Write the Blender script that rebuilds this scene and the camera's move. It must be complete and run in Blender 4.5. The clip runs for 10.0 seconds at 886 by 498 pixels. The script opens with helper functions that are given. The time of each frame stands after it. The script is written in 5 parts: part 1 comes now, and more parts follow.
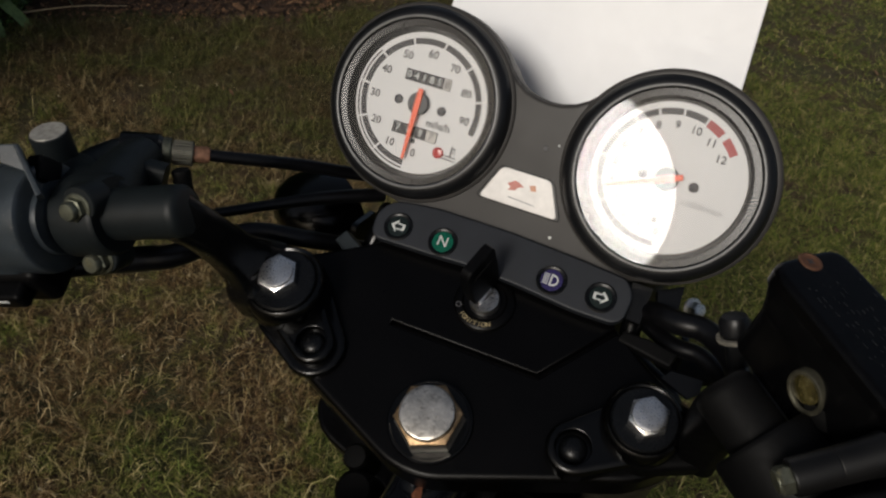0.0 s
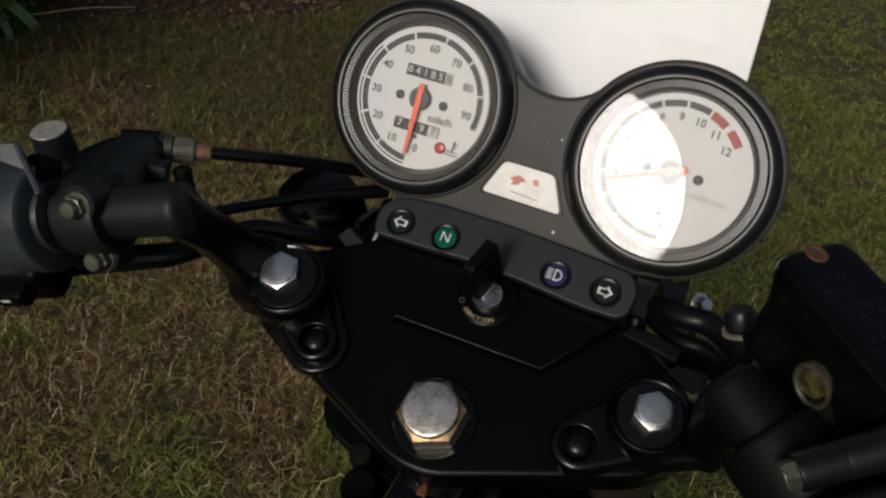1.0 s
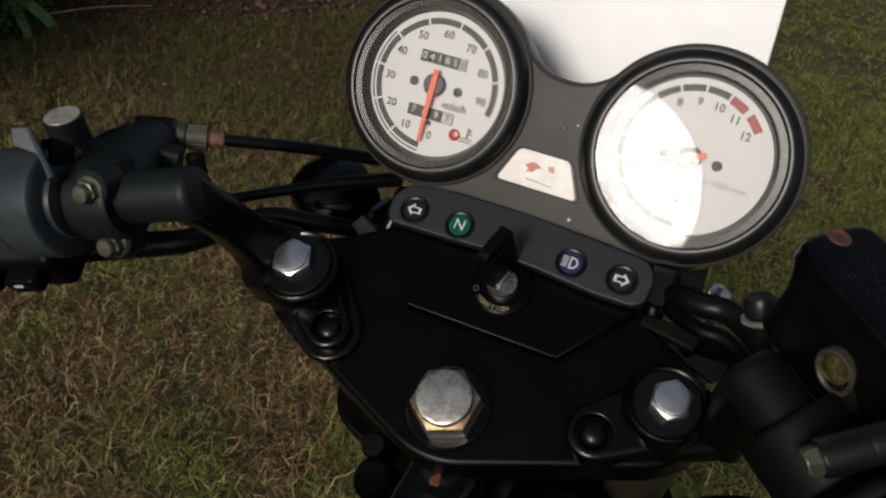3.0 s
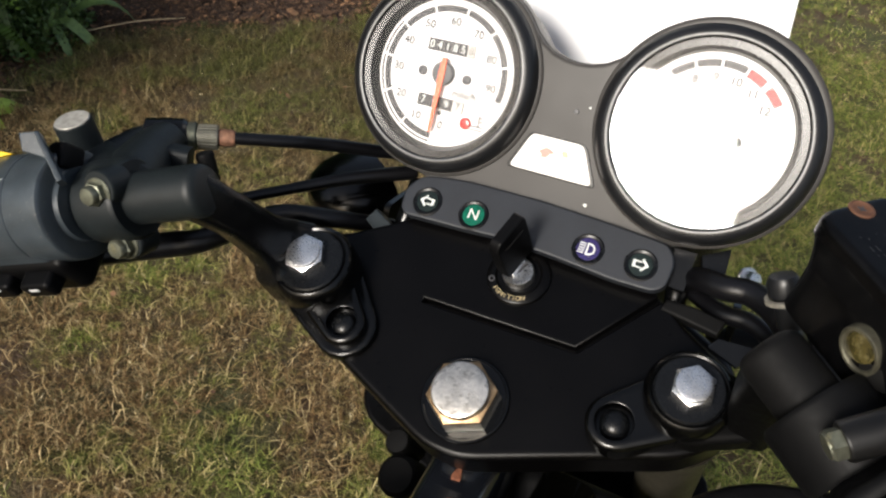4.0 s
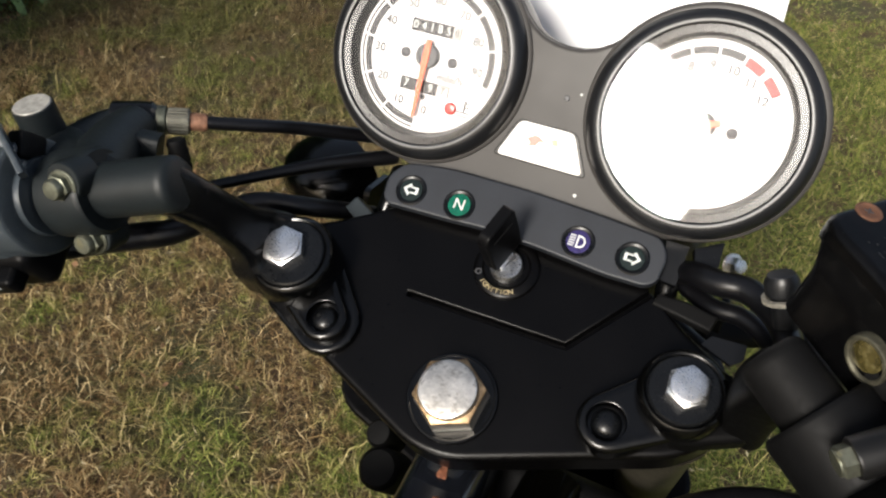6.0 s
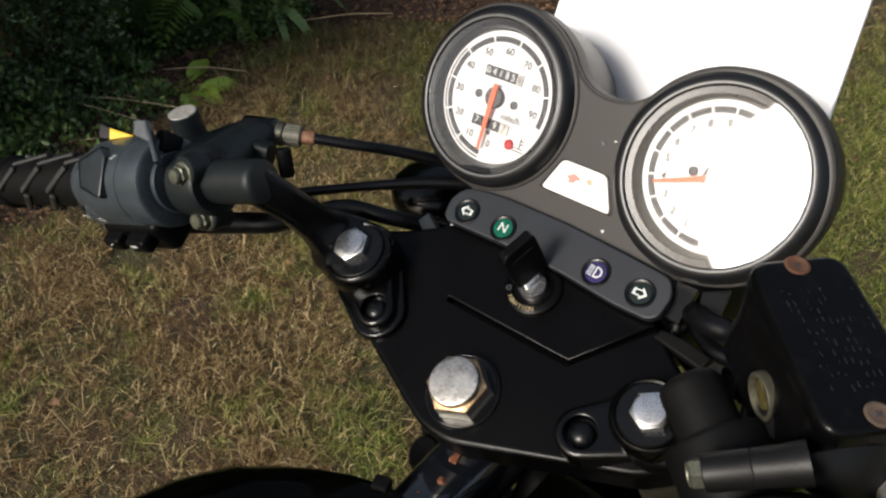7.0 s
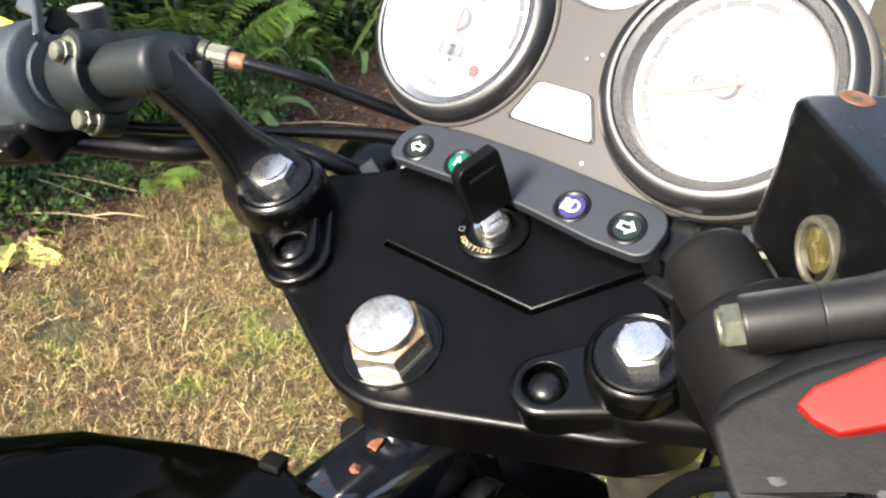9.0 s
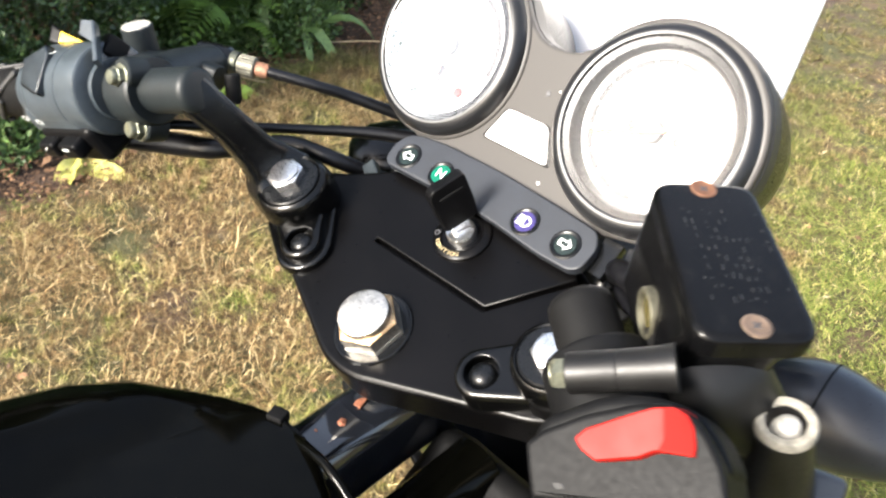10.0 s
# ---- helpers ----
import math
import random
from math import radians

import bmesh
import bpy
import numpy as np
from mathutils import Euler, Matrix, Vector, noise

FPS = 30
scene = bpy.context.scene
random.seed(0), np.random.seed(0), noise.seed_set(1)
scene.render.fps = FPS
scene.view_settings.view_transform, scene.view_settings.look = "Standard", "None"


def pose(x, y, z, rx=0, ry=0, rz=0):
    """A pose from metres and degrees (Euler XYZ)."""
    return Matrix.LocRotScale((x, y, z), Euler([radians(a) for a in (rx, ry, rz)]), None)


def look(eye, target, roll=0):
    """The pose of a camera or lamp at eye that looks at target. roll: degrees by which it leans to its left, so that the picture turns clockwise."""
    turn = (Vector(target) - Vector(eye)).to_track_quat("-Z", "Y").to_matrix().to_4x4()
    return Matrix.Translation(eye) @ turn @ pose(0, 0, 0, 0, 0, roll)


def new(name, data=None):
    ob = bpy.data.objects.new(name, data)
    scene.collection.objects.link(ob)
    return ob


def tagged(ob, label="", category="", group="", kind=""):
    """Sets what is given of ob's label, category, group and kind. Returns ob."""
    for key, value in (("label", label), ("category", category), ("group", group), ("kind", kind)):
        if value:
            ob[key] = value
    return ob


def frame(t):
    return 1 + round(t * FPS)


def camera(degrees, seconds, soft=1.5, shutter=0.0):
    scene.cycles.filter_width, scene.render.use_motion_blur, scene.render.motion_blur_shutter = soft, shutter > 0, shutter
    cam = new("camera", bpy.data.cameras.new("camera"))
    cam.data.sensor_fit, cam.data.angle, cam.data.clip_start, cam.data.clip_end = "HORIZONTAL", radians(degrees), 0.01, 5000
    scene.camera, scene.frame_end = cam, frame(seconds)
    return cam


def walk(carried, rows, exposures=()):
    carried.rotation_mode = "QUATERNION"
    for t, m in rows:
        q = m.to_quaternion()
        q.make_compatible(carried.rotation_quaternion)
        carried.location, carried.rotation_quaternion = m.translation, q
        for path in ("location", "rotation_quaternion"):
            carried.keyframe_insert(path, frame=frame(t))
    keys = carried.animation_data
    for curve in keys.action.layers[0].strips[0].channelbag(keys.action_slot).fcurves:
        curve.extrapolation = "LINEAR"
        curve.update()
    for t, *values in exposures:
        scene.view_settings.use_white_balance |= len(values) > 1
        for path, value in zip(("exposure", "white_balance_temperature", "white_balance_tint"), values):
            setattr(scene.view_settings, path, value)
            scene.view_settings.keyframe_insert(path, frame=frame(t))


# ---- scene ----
cam = camera(58.2, 10.0, soft=2.3, shutter=0.3)
PATH = [
    (0, (0.0723, -0.2416, 1.2939), (-0.0283, 0.0663, 1.0591), 9.10),
    (0.5, (0.0726, -0.2392, 1.2919), (-0.0288, 0.0671, 1.0554), 8.87),
    (1, (0.0750, -0.2389, 1.2918), (-0.0296, 0.0666, 1.0557), 8.13),
    (1.5, (0.0702, -0.2428, 1.2909), (-0.0289, 0.0656, 1.0562), 9.27),
    (2, (0.0731, -0.2399, 1.2910), (-0.0285, 0.0663, 1.0546), 8.84),
    (2.5, (0.0719, -0.2391, 1.2889), (-0.0312, 0.0658, 1.0515), 9.00),
    (4, (0.0871, -0.2302, 1.2784), (-0.0427, 0.0633, 1.0397), 3.34),
    (4.5, (0.0820, -0.2091, 1.2779), (-0.0298, 0.0819, 1.0273), 2.58),
    (5, (0.0637, -0.2173, 1.2763), (-0.0442, 0.0740, 1.0243), 5.18),
    (5.2, (0.0632, -0.2163, 1.2771), (-0.0411, 0.0778, 1.0269), 5.56),
    (6.3, (0.0842, -0.2176, 1.2831), (-0.0330, 0.0699, 1.0309), 4.98),
    (6.5, (0.0997, -0.2257, 1.2924), (-0.0498, 0.0551, 1.0500), 4.69),
    (6.6, (0.1063, -0.2235, 1.3029), (-0.0532, 0.0475, 1.0557), 4.57),
    (6.9, (0.1614, -0.2124, 1.3095), (-0.0423, 0.0342, 1.0693), 1.74),
    (7, (0.1705, -0.2147, 1.3083), (-0.0376, 0.0274, 1.0672), 0.38),
    (7.5, (0.1663, -0.1881, 1.2195), (-0.0437, 0.0960, 1.0319), 4.38),
    (8, (0.1729, -0.1777, 1.1829), (-0.0452, 0.1010, 0.9965), 5.58),
    (8.5, (0.1690, -0.1827, 1.1906), (-0.0529, 0.0955, 1.0079), 5.83),
    (9, (0.1674, -0.1906, 1.1867), (-0.0517, 0.0899, 1.0042), 6.28),
    (9.5, (0.1686, -0.1907, 1.1833), (-0.0484, 0.0891, 0.9972), 6.51),
    (9.7, (0.1796, -0.1886, 1.2084), (-0.0396, 0.0770, 1.0050), 5.43),
    (10, (0.2159, -0.2013, 1.2599), (-0.0048, 0.0474, 1.0375), 6.76),
]
EXPOSURES = [(0.0, -1.0), (2.7, -1.0), (3.8, 0.36), (4.2, 0.66), (5.2, 0.66), (6.3, 0.66), (6.9, 0.32), (7.2, 0.38), (7.5, 0.78), (8.0, 1.42), (8.5, 1.82), (9.0, 2.3), (9.7, 2.33), (10.0, 2.42)]
walk(cam, [(t, look(eye, target, roll)) for t, eye, target, roll in PATH], EXPOSURES)

# ---- light: blue sky overhead, and a sun spread wide by thin cloud behind the rider ----
SUN_ELEVATION, SUN_AZIMUTH = 27.5, 186.5
world = bpy.data.worlds.new("sky")
scene.world = world
world.use_nodes = True
wn, wl = world.node_tree.nodes, world.node_tree.links
sky = wn.new("ShaderNodeTexSky")
sky.sky_type, sky.sun_disc = "NISHITA", False
sky.sun_elevation, sky.sun_rotation = radians(SUN_ELEVATION), radians(SUN_AZIMUTH)
sky.dust_density, sky.air_density, sky.ozone_density = 4.0, 1.0, 1.5
veil = wn.new("ShaderNodeMix")  # thin even cloud over the blue
veil.data_type, veil.inputs[0].default_value, veil.inputs[7].default_value = "RGBA", 0.15, (6.5, 6.6, 6.8, 1)
wl.new(sky.outputs["Color"], veil.inputs[6])
wl.new(veil.outputs[2], wn["Background"].inputs["Color"])
wn["Background"].inputs["Strength"].default_value = 0.085
sun_data = bpy.data.lights.new("sun", "SUN")
sun_data.energy, sun_data.angle, sun_data.color = 3.4, radians(17), (1.0, 0.95, 0.88)
sun = new("sun", sun_data)
a, e = radians(SUN_AZIMUTH), radians(SUN_ELEVATION)
sun.matrix_world = look((0, 0, 6), Vector((0, 0, 6)) - Vector((math.sin(a) * math.cos(e), math.cos(a) * math.cos(e), math.sin(e))))


# ---- materials ----
def noise_node(nt, scale, detail=4.0, rough=0.55, coord="Object"):
    tc, n = nt.nodes.new("ShaderNodeTexCoord"), nt.nodes.new("ShaderNodeTexNoise")
    n.inputs["Scale"].default_value, n.inputs["Detail"].default_value, n.inputs["Roughness"].default_value = scale, detail, rough
    nt.links.new(tc.outputs[coord], n.inputs["Vector"])
    return n.outputs["Fac"]


def ramp_node(nt, fac, stops):
    r = nt.nodes.new("ShaderNodeValToRGB")
    while len(r.color_ramp.elements) < len(stops):
        r.color_ramp.elements.new(0.5)
    for el, (pos, col) in zip(r.color_ramp.elements, stops):
        el.position, el.color = pos, (*col, 1)
    nt.links.new(fac, r.inputs["Fac"])
    return r.outputs["Color"]


def mix_node(nt, fac, one, two):
    m = nt.nodes.new("ShaderNodeMix")
    m.data_type = "RGBA"
    for slot, val in ((0, fac), (6, one), (7, two)):
        if isinstance(val, bpy.types.NodeSocket):
            nt.links.new(val, m.inputs[slot])
        elif slot == 0:
            m.inputs[0].default_value = val
        else:
            m.inputs[slot].default_value = (*val, 1)
    return m.outputs[2]


def fac_ramp(nt, fac, lo, hi):
    m = nt.nodes.new("ShaderNodeMapRange")
    m.inputs["From Min"].default_value, m.inputs["From Max"].default_value = lo, hi
    nt.links.new(fac, m.inputs["Value"])
    return m.outputs["Result"]


def surface(name, base, rough=0.5, metal=0.0, vary=0.25, scale=90.0, bump=0.0, bump_scale=600.0, wear=None, wear_at=(0.6, 0.68), wear_scale=40.0, dust=0.0, coat=0.0, spec=0.5):
    """A painted, moulded or metal surface: two scales of tone, uneven gloss, fine relief, and optional worn or rusty patches and dust."""
    m = bpy.data.materials.new(name)
    m.use_nodes = True
    nt = m.node_tree
    b = nt.nodes["Principled BSDF"]
    coarse, fine = noise_node(nt, scale), noise_node(nt, scale * 9, 3.0)
    dark, light = tuple(c * (1 - vary) for c in base), tuple(min(1, c * (1 + vary)) for c in base)
    col = ramp_node(nt, coarse, [(0.3, dark), (0.7, light)])
    if dust:
        grey = tuple(min(1.0, c + dust) for c in (0.16, 0.15, 0.13))
        col = mix_node(nt, fac_ramp(nt, fine, 0.62 - dust * 0.3, 0.95), col, grey)
    if wear:
        col = mix_node(nt, fac_ramp(nt, noise_node(nt, wear_scale, 6.0, 0.65), *wear_at), col, wear)
    nt.links.new(col, b.inputs["Base Color"])
    mr = nt.nodes.new("ShaderNodeMapRange")
    mr.inputs["To Min"].default_value, mr.inputs["To Max"].default_value = max(0.03, rough * 0.75), min(1, rough * 1.3)
    nt.links.new(fine, mr.inputs["Value"])
    nt.links.new(mr.outputs["Result"], b.inputs["Roughness"])
    b.inputs["Metallic"].default_value, b.inputs["Coat Weight"].default_value = metal, coat
    b.inputs["Specular IOR Level"].default_value = spec
    if bump:
        bn = nt.nodes.new("ShaderNodeBump")
        bn.inputs["Strength"].default_value, bn.inputs["Distance"].default_value = bump, 0.0006
        nt.links.new(noise_node(nt, bump_scale, 3.0), bn.inputs["Height"])
        nt.links.new(bn.outputs["Normal"], b.inputs["Normal"])
    return m


def clear_glass(name, tint=(1, 1, 1), rough=0.02):
    m = bpy.data.materials.new(name)
    m.use_nodes = True
    nt = m.node_tree
    nt.nodes.remove(nt.nodes["Principled BSDF"])
    fres, tr, gl, mx = (nt.nodes.new(k) for k in ("ShaderNodeFresnel", "ShaderNodeBsdfTransparent", "ShaderNodeBsdfGlossy", "ShaderNodeMixShader"))
    fres.inputs["IOR"].default_value = 1.5
    tr.inputs["Color"].default_value, gl.inputs["Roughness"].default_value = (*tint, 1), rough
    nt.links.new(fres.outputs[0], mx.inputs[0])
    nt.links.new(tr.outputs[0], mx.inputs[1])
    nt.links.new(gl.outputs[0], mx.inputs[2])
    nt.links.new(mx.outputs[0], nt.nodes["Material Output"].inputs["Surface"])
    return m


YOKE_BLACK = surface("black_enamel", (0.0012, 0.0011, 0.00118), 0.3, vary=0.4, scale=40, spec=0.15, wear=(0.02, 0.019, 0.018), wear_at=(0.72, 0.8), wear_scale=420)
PAD_BLACK = surface("black_cast_enamel", (0.001, 0.001, 0.001), 0.2, vary=0.4, scale=40, spec=0.34)
BAR_BLACK = surface("satin_black_alloy", (0.002, 0.0022, 0.0025), 0.24, vary=0.2, scale=20, spec=0.36)
# right arm's copy of BAR_BLACK, dulled in place of the shade on it
SHADED_ARM = surface("shaded_black_casting", (0.0018, 0.0018, 0.0019), 0.5, vary=0.3, scale=60, bump=0.05, bump_scale=900, spec=0.07)
TUBE_BLACK = surface("worn_black_tube", (0.0074, 0.0102, 0.0114), 0.48, bump=0.06, bump_scale=700, spec=0.3, wear=(0.022, 0.025, 0.023), wear_at=(0.62, 0.8), wear_scale=70)
# same tube paint coloured darker on the right, standing in for shade
SHADED_TUBE = surface("shaded_matte_tube", (0.0042, 0.0042, 0.0043), 0.6, vary=0.25, scale=60, bump=0.05, bump_scale=900, spec=0.11)
SWITCH_GREY = surface("grey_switch_plastic", (0.034, 0.043, 0.051), 0.32, bump=0.05, bump_scale=1800, dust=0.01)
ROCKER = surface("slate_rocker_plastic", (0.013, 0.017, 0.021), 0.3, bump=0.05, bump_scale=1800, dust=0.01)
# pads coloured lighter than the grip: the sheen on their tops, painted in
GRIP_PAD = surface("grip_sheen_rubber", (0.02, 0.02, 0.0195), 0.55, bump=0.15, bump_scale=1500, spec=0.3)
STOP_BLACK = surface("dusty_black_plastic", (0.0042, 0.0043, 0.0046), 0.5, vary=0.3, scale=60, bump=0.08, bump_scale=1500, spec=0.1)
STOP_SCUFF = surface("grey_scuff", (0.016, 0.016, 0.016), 0.7, vary=0.5, scale=900)
SWITCH_BLACK = surface("black_switch_plastic", (0.0024, 0.0024, 0.0027), 0.4, bump=0.08, bump_scale=1800, spec=0.1)
POD_GREY = surface("brown_grey_plastic", (0.045, 0.0424, 0.0402), 0.42, vary=0.05, scale=4, bump=0.015, bump_scale=2000, spec=0.2)
BEZEL_BLACK = surface("black_bezel_plastic", (0.003, 0.0034, 0.004), 0.28, vary=0.2, spec=0.3)
BEZEL_GREY = surface("dusty_bezel_plastic", (0.007, 0.0074, 0.0084), 0.36, vary=0.3, scale=60, bump=0.02, bump_scale=900, spec=0.42)
WELL_GREY = surface("grey_inner_ring", (0.1, 0.1, 0.1), 0.32, vary=0.2)
CONSOLE = surface("slate_console_plastic", (0.0115, 0.0138, 0.0185), 0.5, vary=0.15, bump=0.05, bump_scale=2000)
DIAL_WHITE = surface("white_dial_print", (0.68, 0.68, 0.68), 0.5, vary=0.02)
INK = surface("dark_grey_ink", (0.03, 0.03, 0.033), 0.5, vary=0.1)
INK_SOFT = surface("soft_grey_ink", (0.06, 0.06, 0.065), 0.5, vary=0.1)
INK_PALE = surface("pale_grey_ink", (0.3, 0.3, 0.31), 0.5, vary=0.1)
# symbol red lightened in colour to imitate glare on the warning lens
PINK = surface("pale_red_symbol", (0.58, 0.22, 0.18), 0.5, vary=0.2)
NEEDLE = surface("orange_red_needle", (0.85, 0.13, 0.05), 0.4, vary=0.05)
RED_ZONE = surface("dark_red_print", (0.35, 0.05, 0.05), 0.5, vary=0.1)
RED_LENS = surface("red_lens", (0.4, 0.02, 0.02), 0.2, vary=0.2, scale=300)
GREEN_LENS = surface("green_lens", (0.0, 0.085, 0.05), 0.25, vary=0.35, scale=500)
BLUE_LENS = surface("blue_violet_lens", (0.026, 0.02, 0.085), 0.25, vary=0.3, scale=500)
BLACK_LENS = surface("smoked_lens", (0.006, 0.012, 0.01), 0.25, vary=0.3, scale=500)
ICON = surface("white_icon_print", (0.62, 0.64, 0.62), 0.5, vary=0.05)
WARN_WHITE = surface("white_warning_lens", (0.78, 0.75, 0.72), 0.3, vary=0.1, scale=160)
STEEL = surface("dull_zinc_steel", (0.74, 0.7, 0.63), 0.36, 1.0, vary=0.3, scale=160, bump=0.25, bump_scale=500, wear=(0.24, 0.21, 0.17), wear_at=(0.5, 0.74), wear_scale=300)
CHROME = surface("pitted_chrome", (0.88, 0.86, 0.82), 0.28, 1.0, vary=0.25, scale=150, bump=0.2, bump_scale=700)
RUST_EDGE = surface("golden_rust_flange", (0.44, 0.3, 0.17), 0.45, 0.9, vary=0.6, scale=220, bump=0.3)
ZINC = surface("greenish_zinc_bolt", (0.14, 0.145, 0.11), 0.45, 0.8, vary=0.35, scale=260, bump=0.3, wear=(0.2, 0.19, 0.12), wear_scale=150)
RUST = surface("orange_brown_rust", (0.15, 0.05, 0.022), 0.85, vary=0.5, scale=400, bump=0.5)
BRIGHT_BOLT = surface("bright_zinc_bolt", (0.8, 0.77, 0.7), 0.36, 1.0, vary=0.15, scale=200, bump=0.2, bump_scale=700)
COPPER = surface("rusty_copper_ferrule", (0.2, 0.1, 0.06), 0.6, 0.3, vary=0.5, scale=300, bump=0.3)
RUBBER = surface("black_rubber", (0.0032, 0.0032, 0.0033), 0.6, bump=0.2, bump_scale=1500, spec=0.13)
CABLE = surface("black_cable_sheath", (0.003, 0.003, 0.0038), 0.32, vary=0.2, spec=0.34)
RED_PLASTIC = surface("faded_red_plastic", (0.27, 0.007, 0.004), 0.5, vary=0.03, scale=20, spec=0.2)
YELLOW = surface("yellow_plastic", (0.75, 0.5, 0.01), 0.4, vary=0.1)
BOARD = surface("white_board", (0.88, 0.88, 0.89), 0.4, vary=0.03, scale=25)
TANK = surface("gloss_black_paint", (0.001, 0.001, 0.0007), 0.1, vary=0.3, spec=0.11)
FRAME = surface("chipped_black_frame", (0.006, 0.007, 0.0095), 0.1, vary=0.4, bump=0.03, bump_scale=90, wear=(0.13, 0.05, 0.025), wear_at=(0.69, 0.74), wear_scale=75, spec=0.9, coat=0.6)
ALLOY = surface("dull_alloy", (0.25, 0.25, 0.24), 0.5, 0.8, vary=0.3, scale=70, bump=0.3, wear=(0.2, 0.175, 0.13), wear_scale=120)
FORK_ALLOY = surface("dirty_fork_alloy", (0.075, 0.068, 0.05), 0.45, 0.7, vary=0.4, scale=70, bump=0.2)
CAST_GREY = surface("weathered_cast_alloy", (0.006, 0.0059, 0.0058), 0.42, vary=0.4, scale=60, bump=0.06, bump_scale=900, spec=0.32)
RESERVOIR = surface("dusty_black_reservoir", (0.002, 0.002, 0.0022), 0.24, vary=0.3, scale=60, bump=0.05, bump_scale=900, wear=(0.0085, 0.0083, 0.0078), wear_at=(0.54, 0.9), wear_scale=240, spec=0.16)
BLUE_GREY = surface("blue_grey_plastic", (0.014, 0.0165, 0.022), 0.3, bump=0.04, bump_scale=1500)
PALE_RIM = surface("corroded_pale_rim", (0.2, 0.187, 0.155), 0.75, 0.1, vary=0.35, scale=350, bump=0.4)
BOSS_TOP = surface("bright_scuffed_alloy", (0.34, 0.33, 0.3), 0.5, 0.3, vary=0.3, scale=300, bump=0.3)
LEVER_GREY = surface("grey_thumb_lever", (0.02, 0.025, 0.028), 0.4, bump=0.05, bump_scale=1800)
SIGHT = surface("amber_sight_glass", (0.055, 0.045, 0.015), 0.08, vary=0.6, scale=160, coat=1.0, wear=(0.13, 0.11, 0.05), wear_at=(0.5, 0.62), wear_scale=260)
SIGHT_RIM = surface("dull_rim", (0.085, 0.08, 0.056), 0.5, 0.6, vary=0.4, scale=300, bump=0.3)
GLASS = clear_glass("dial_glass")

# ---- building helpers; bike parts are drawn in millimetres in the steering-head frame ----
LEAN, RAKE, YOKE_HEIGHT = radians(0.907), radians(28.255), 1.0166
up = Vector((math.sin(LEAN), math.sin(RAKE) * math.cos(LEAN), math.cos(RAKE) * math.cos(LEAN)))
ahead = (Vector((0, 1, 0)) - up.y * up).normalized()
STEER = Matrix((ahead.cross(up), ahead, up)).to_4x4()
STEER.translation = (0, 0, YOKE_HEIGHT)
I4 = Matrix.Identity(4)


def finish(bm, name, smooth=38):
    bmesh.ops.recalc_face_normals(bm, faces=bm.faces[:])
    me = bpy.data.meshes.new(name)
    bm.to_mesh(me)
    bm.free()
    me.shade_smooth()
    me.set_sharp_from_angle(angle=radians(smooth))
    return me


BIKE = tagged(new("motorcycle"), "black motorcycle with twin white gauges standing on the lawn", "motorcycle")


def part(name, bm, material, parent=BIKE, label="", smooth=38, weigh=True):
    """Links a bmesh in millimetres as one mesh under the motorcycle or under one of its parts."""
    bmesh.ops.scale(bm, vec=(0.001, 0.001, 0.001), verts=bm.verts[:])
    me = finish(bm, name, smooth)
    me.materials.append(material)
    ob = new(name, me)
    ob.parent = parent
    ob.matrix_basis = STEER if parent is BIKE else I4
    if weigh and len(me.polygons) < 6000:
        ob.modifiers.new("weighted_normals", "WEIGHTED_NORMAL").keep_sharp = True
    return tagged(ob, label)


def axes(origin, x, z):
    """A frame at origin with its X along x and its Z near z."""
    x = Vector(x).normalized()
    z = (Vector(z) - Vector(z).dot(x) * x).normalized()
    m = Matrix((x, z.cross(x), z)).transposed().to_4x4()
    m.translation = origin
    return m


def aim(origin, z):
    """A frame at origin with its Z along z."""
    z = Vector(z).normalized()
    x = Vector((1, 0, 0)) if abs(z.x) < 0.8 else Vector((0, 1, 0))
    return axes(origin, x - x.dot(z) * z, z)


def lathe(prof, m=I4, n=40, bm=None, turn=0.0):
    """A body turned round the Z of frame m, from rows of radius and height."""
    bm = bm or bmesh.new()
    rings = []
    for r, z in prof:
        if r < 1e-6:
            rings.append([bm.verts.new(m @ Vector((0, 0, z)))])
        else:
            rings.append([bm.verts.new(m @ Vector((r * math.cos(t), r * math.sin(t), z))) for t in (turn + 2 * math.pi * k / n for k in range(n))])
    for p, q in zip(rings, rings[1:]):
        for k in range(n):
            j = (k + 1) % n
            if len(p) == 1 and len(q) > 1:
                bm.faces.new((p[0], q[k], q[j]))
            elif len(q) == 1 and len(p) > 1:
                bm.faces.new((p[k], p[j], q[0]))
            elif len(p) > 1:
                bm.faces.new((p[k], p[j], q[j], q[k]))
    return bm


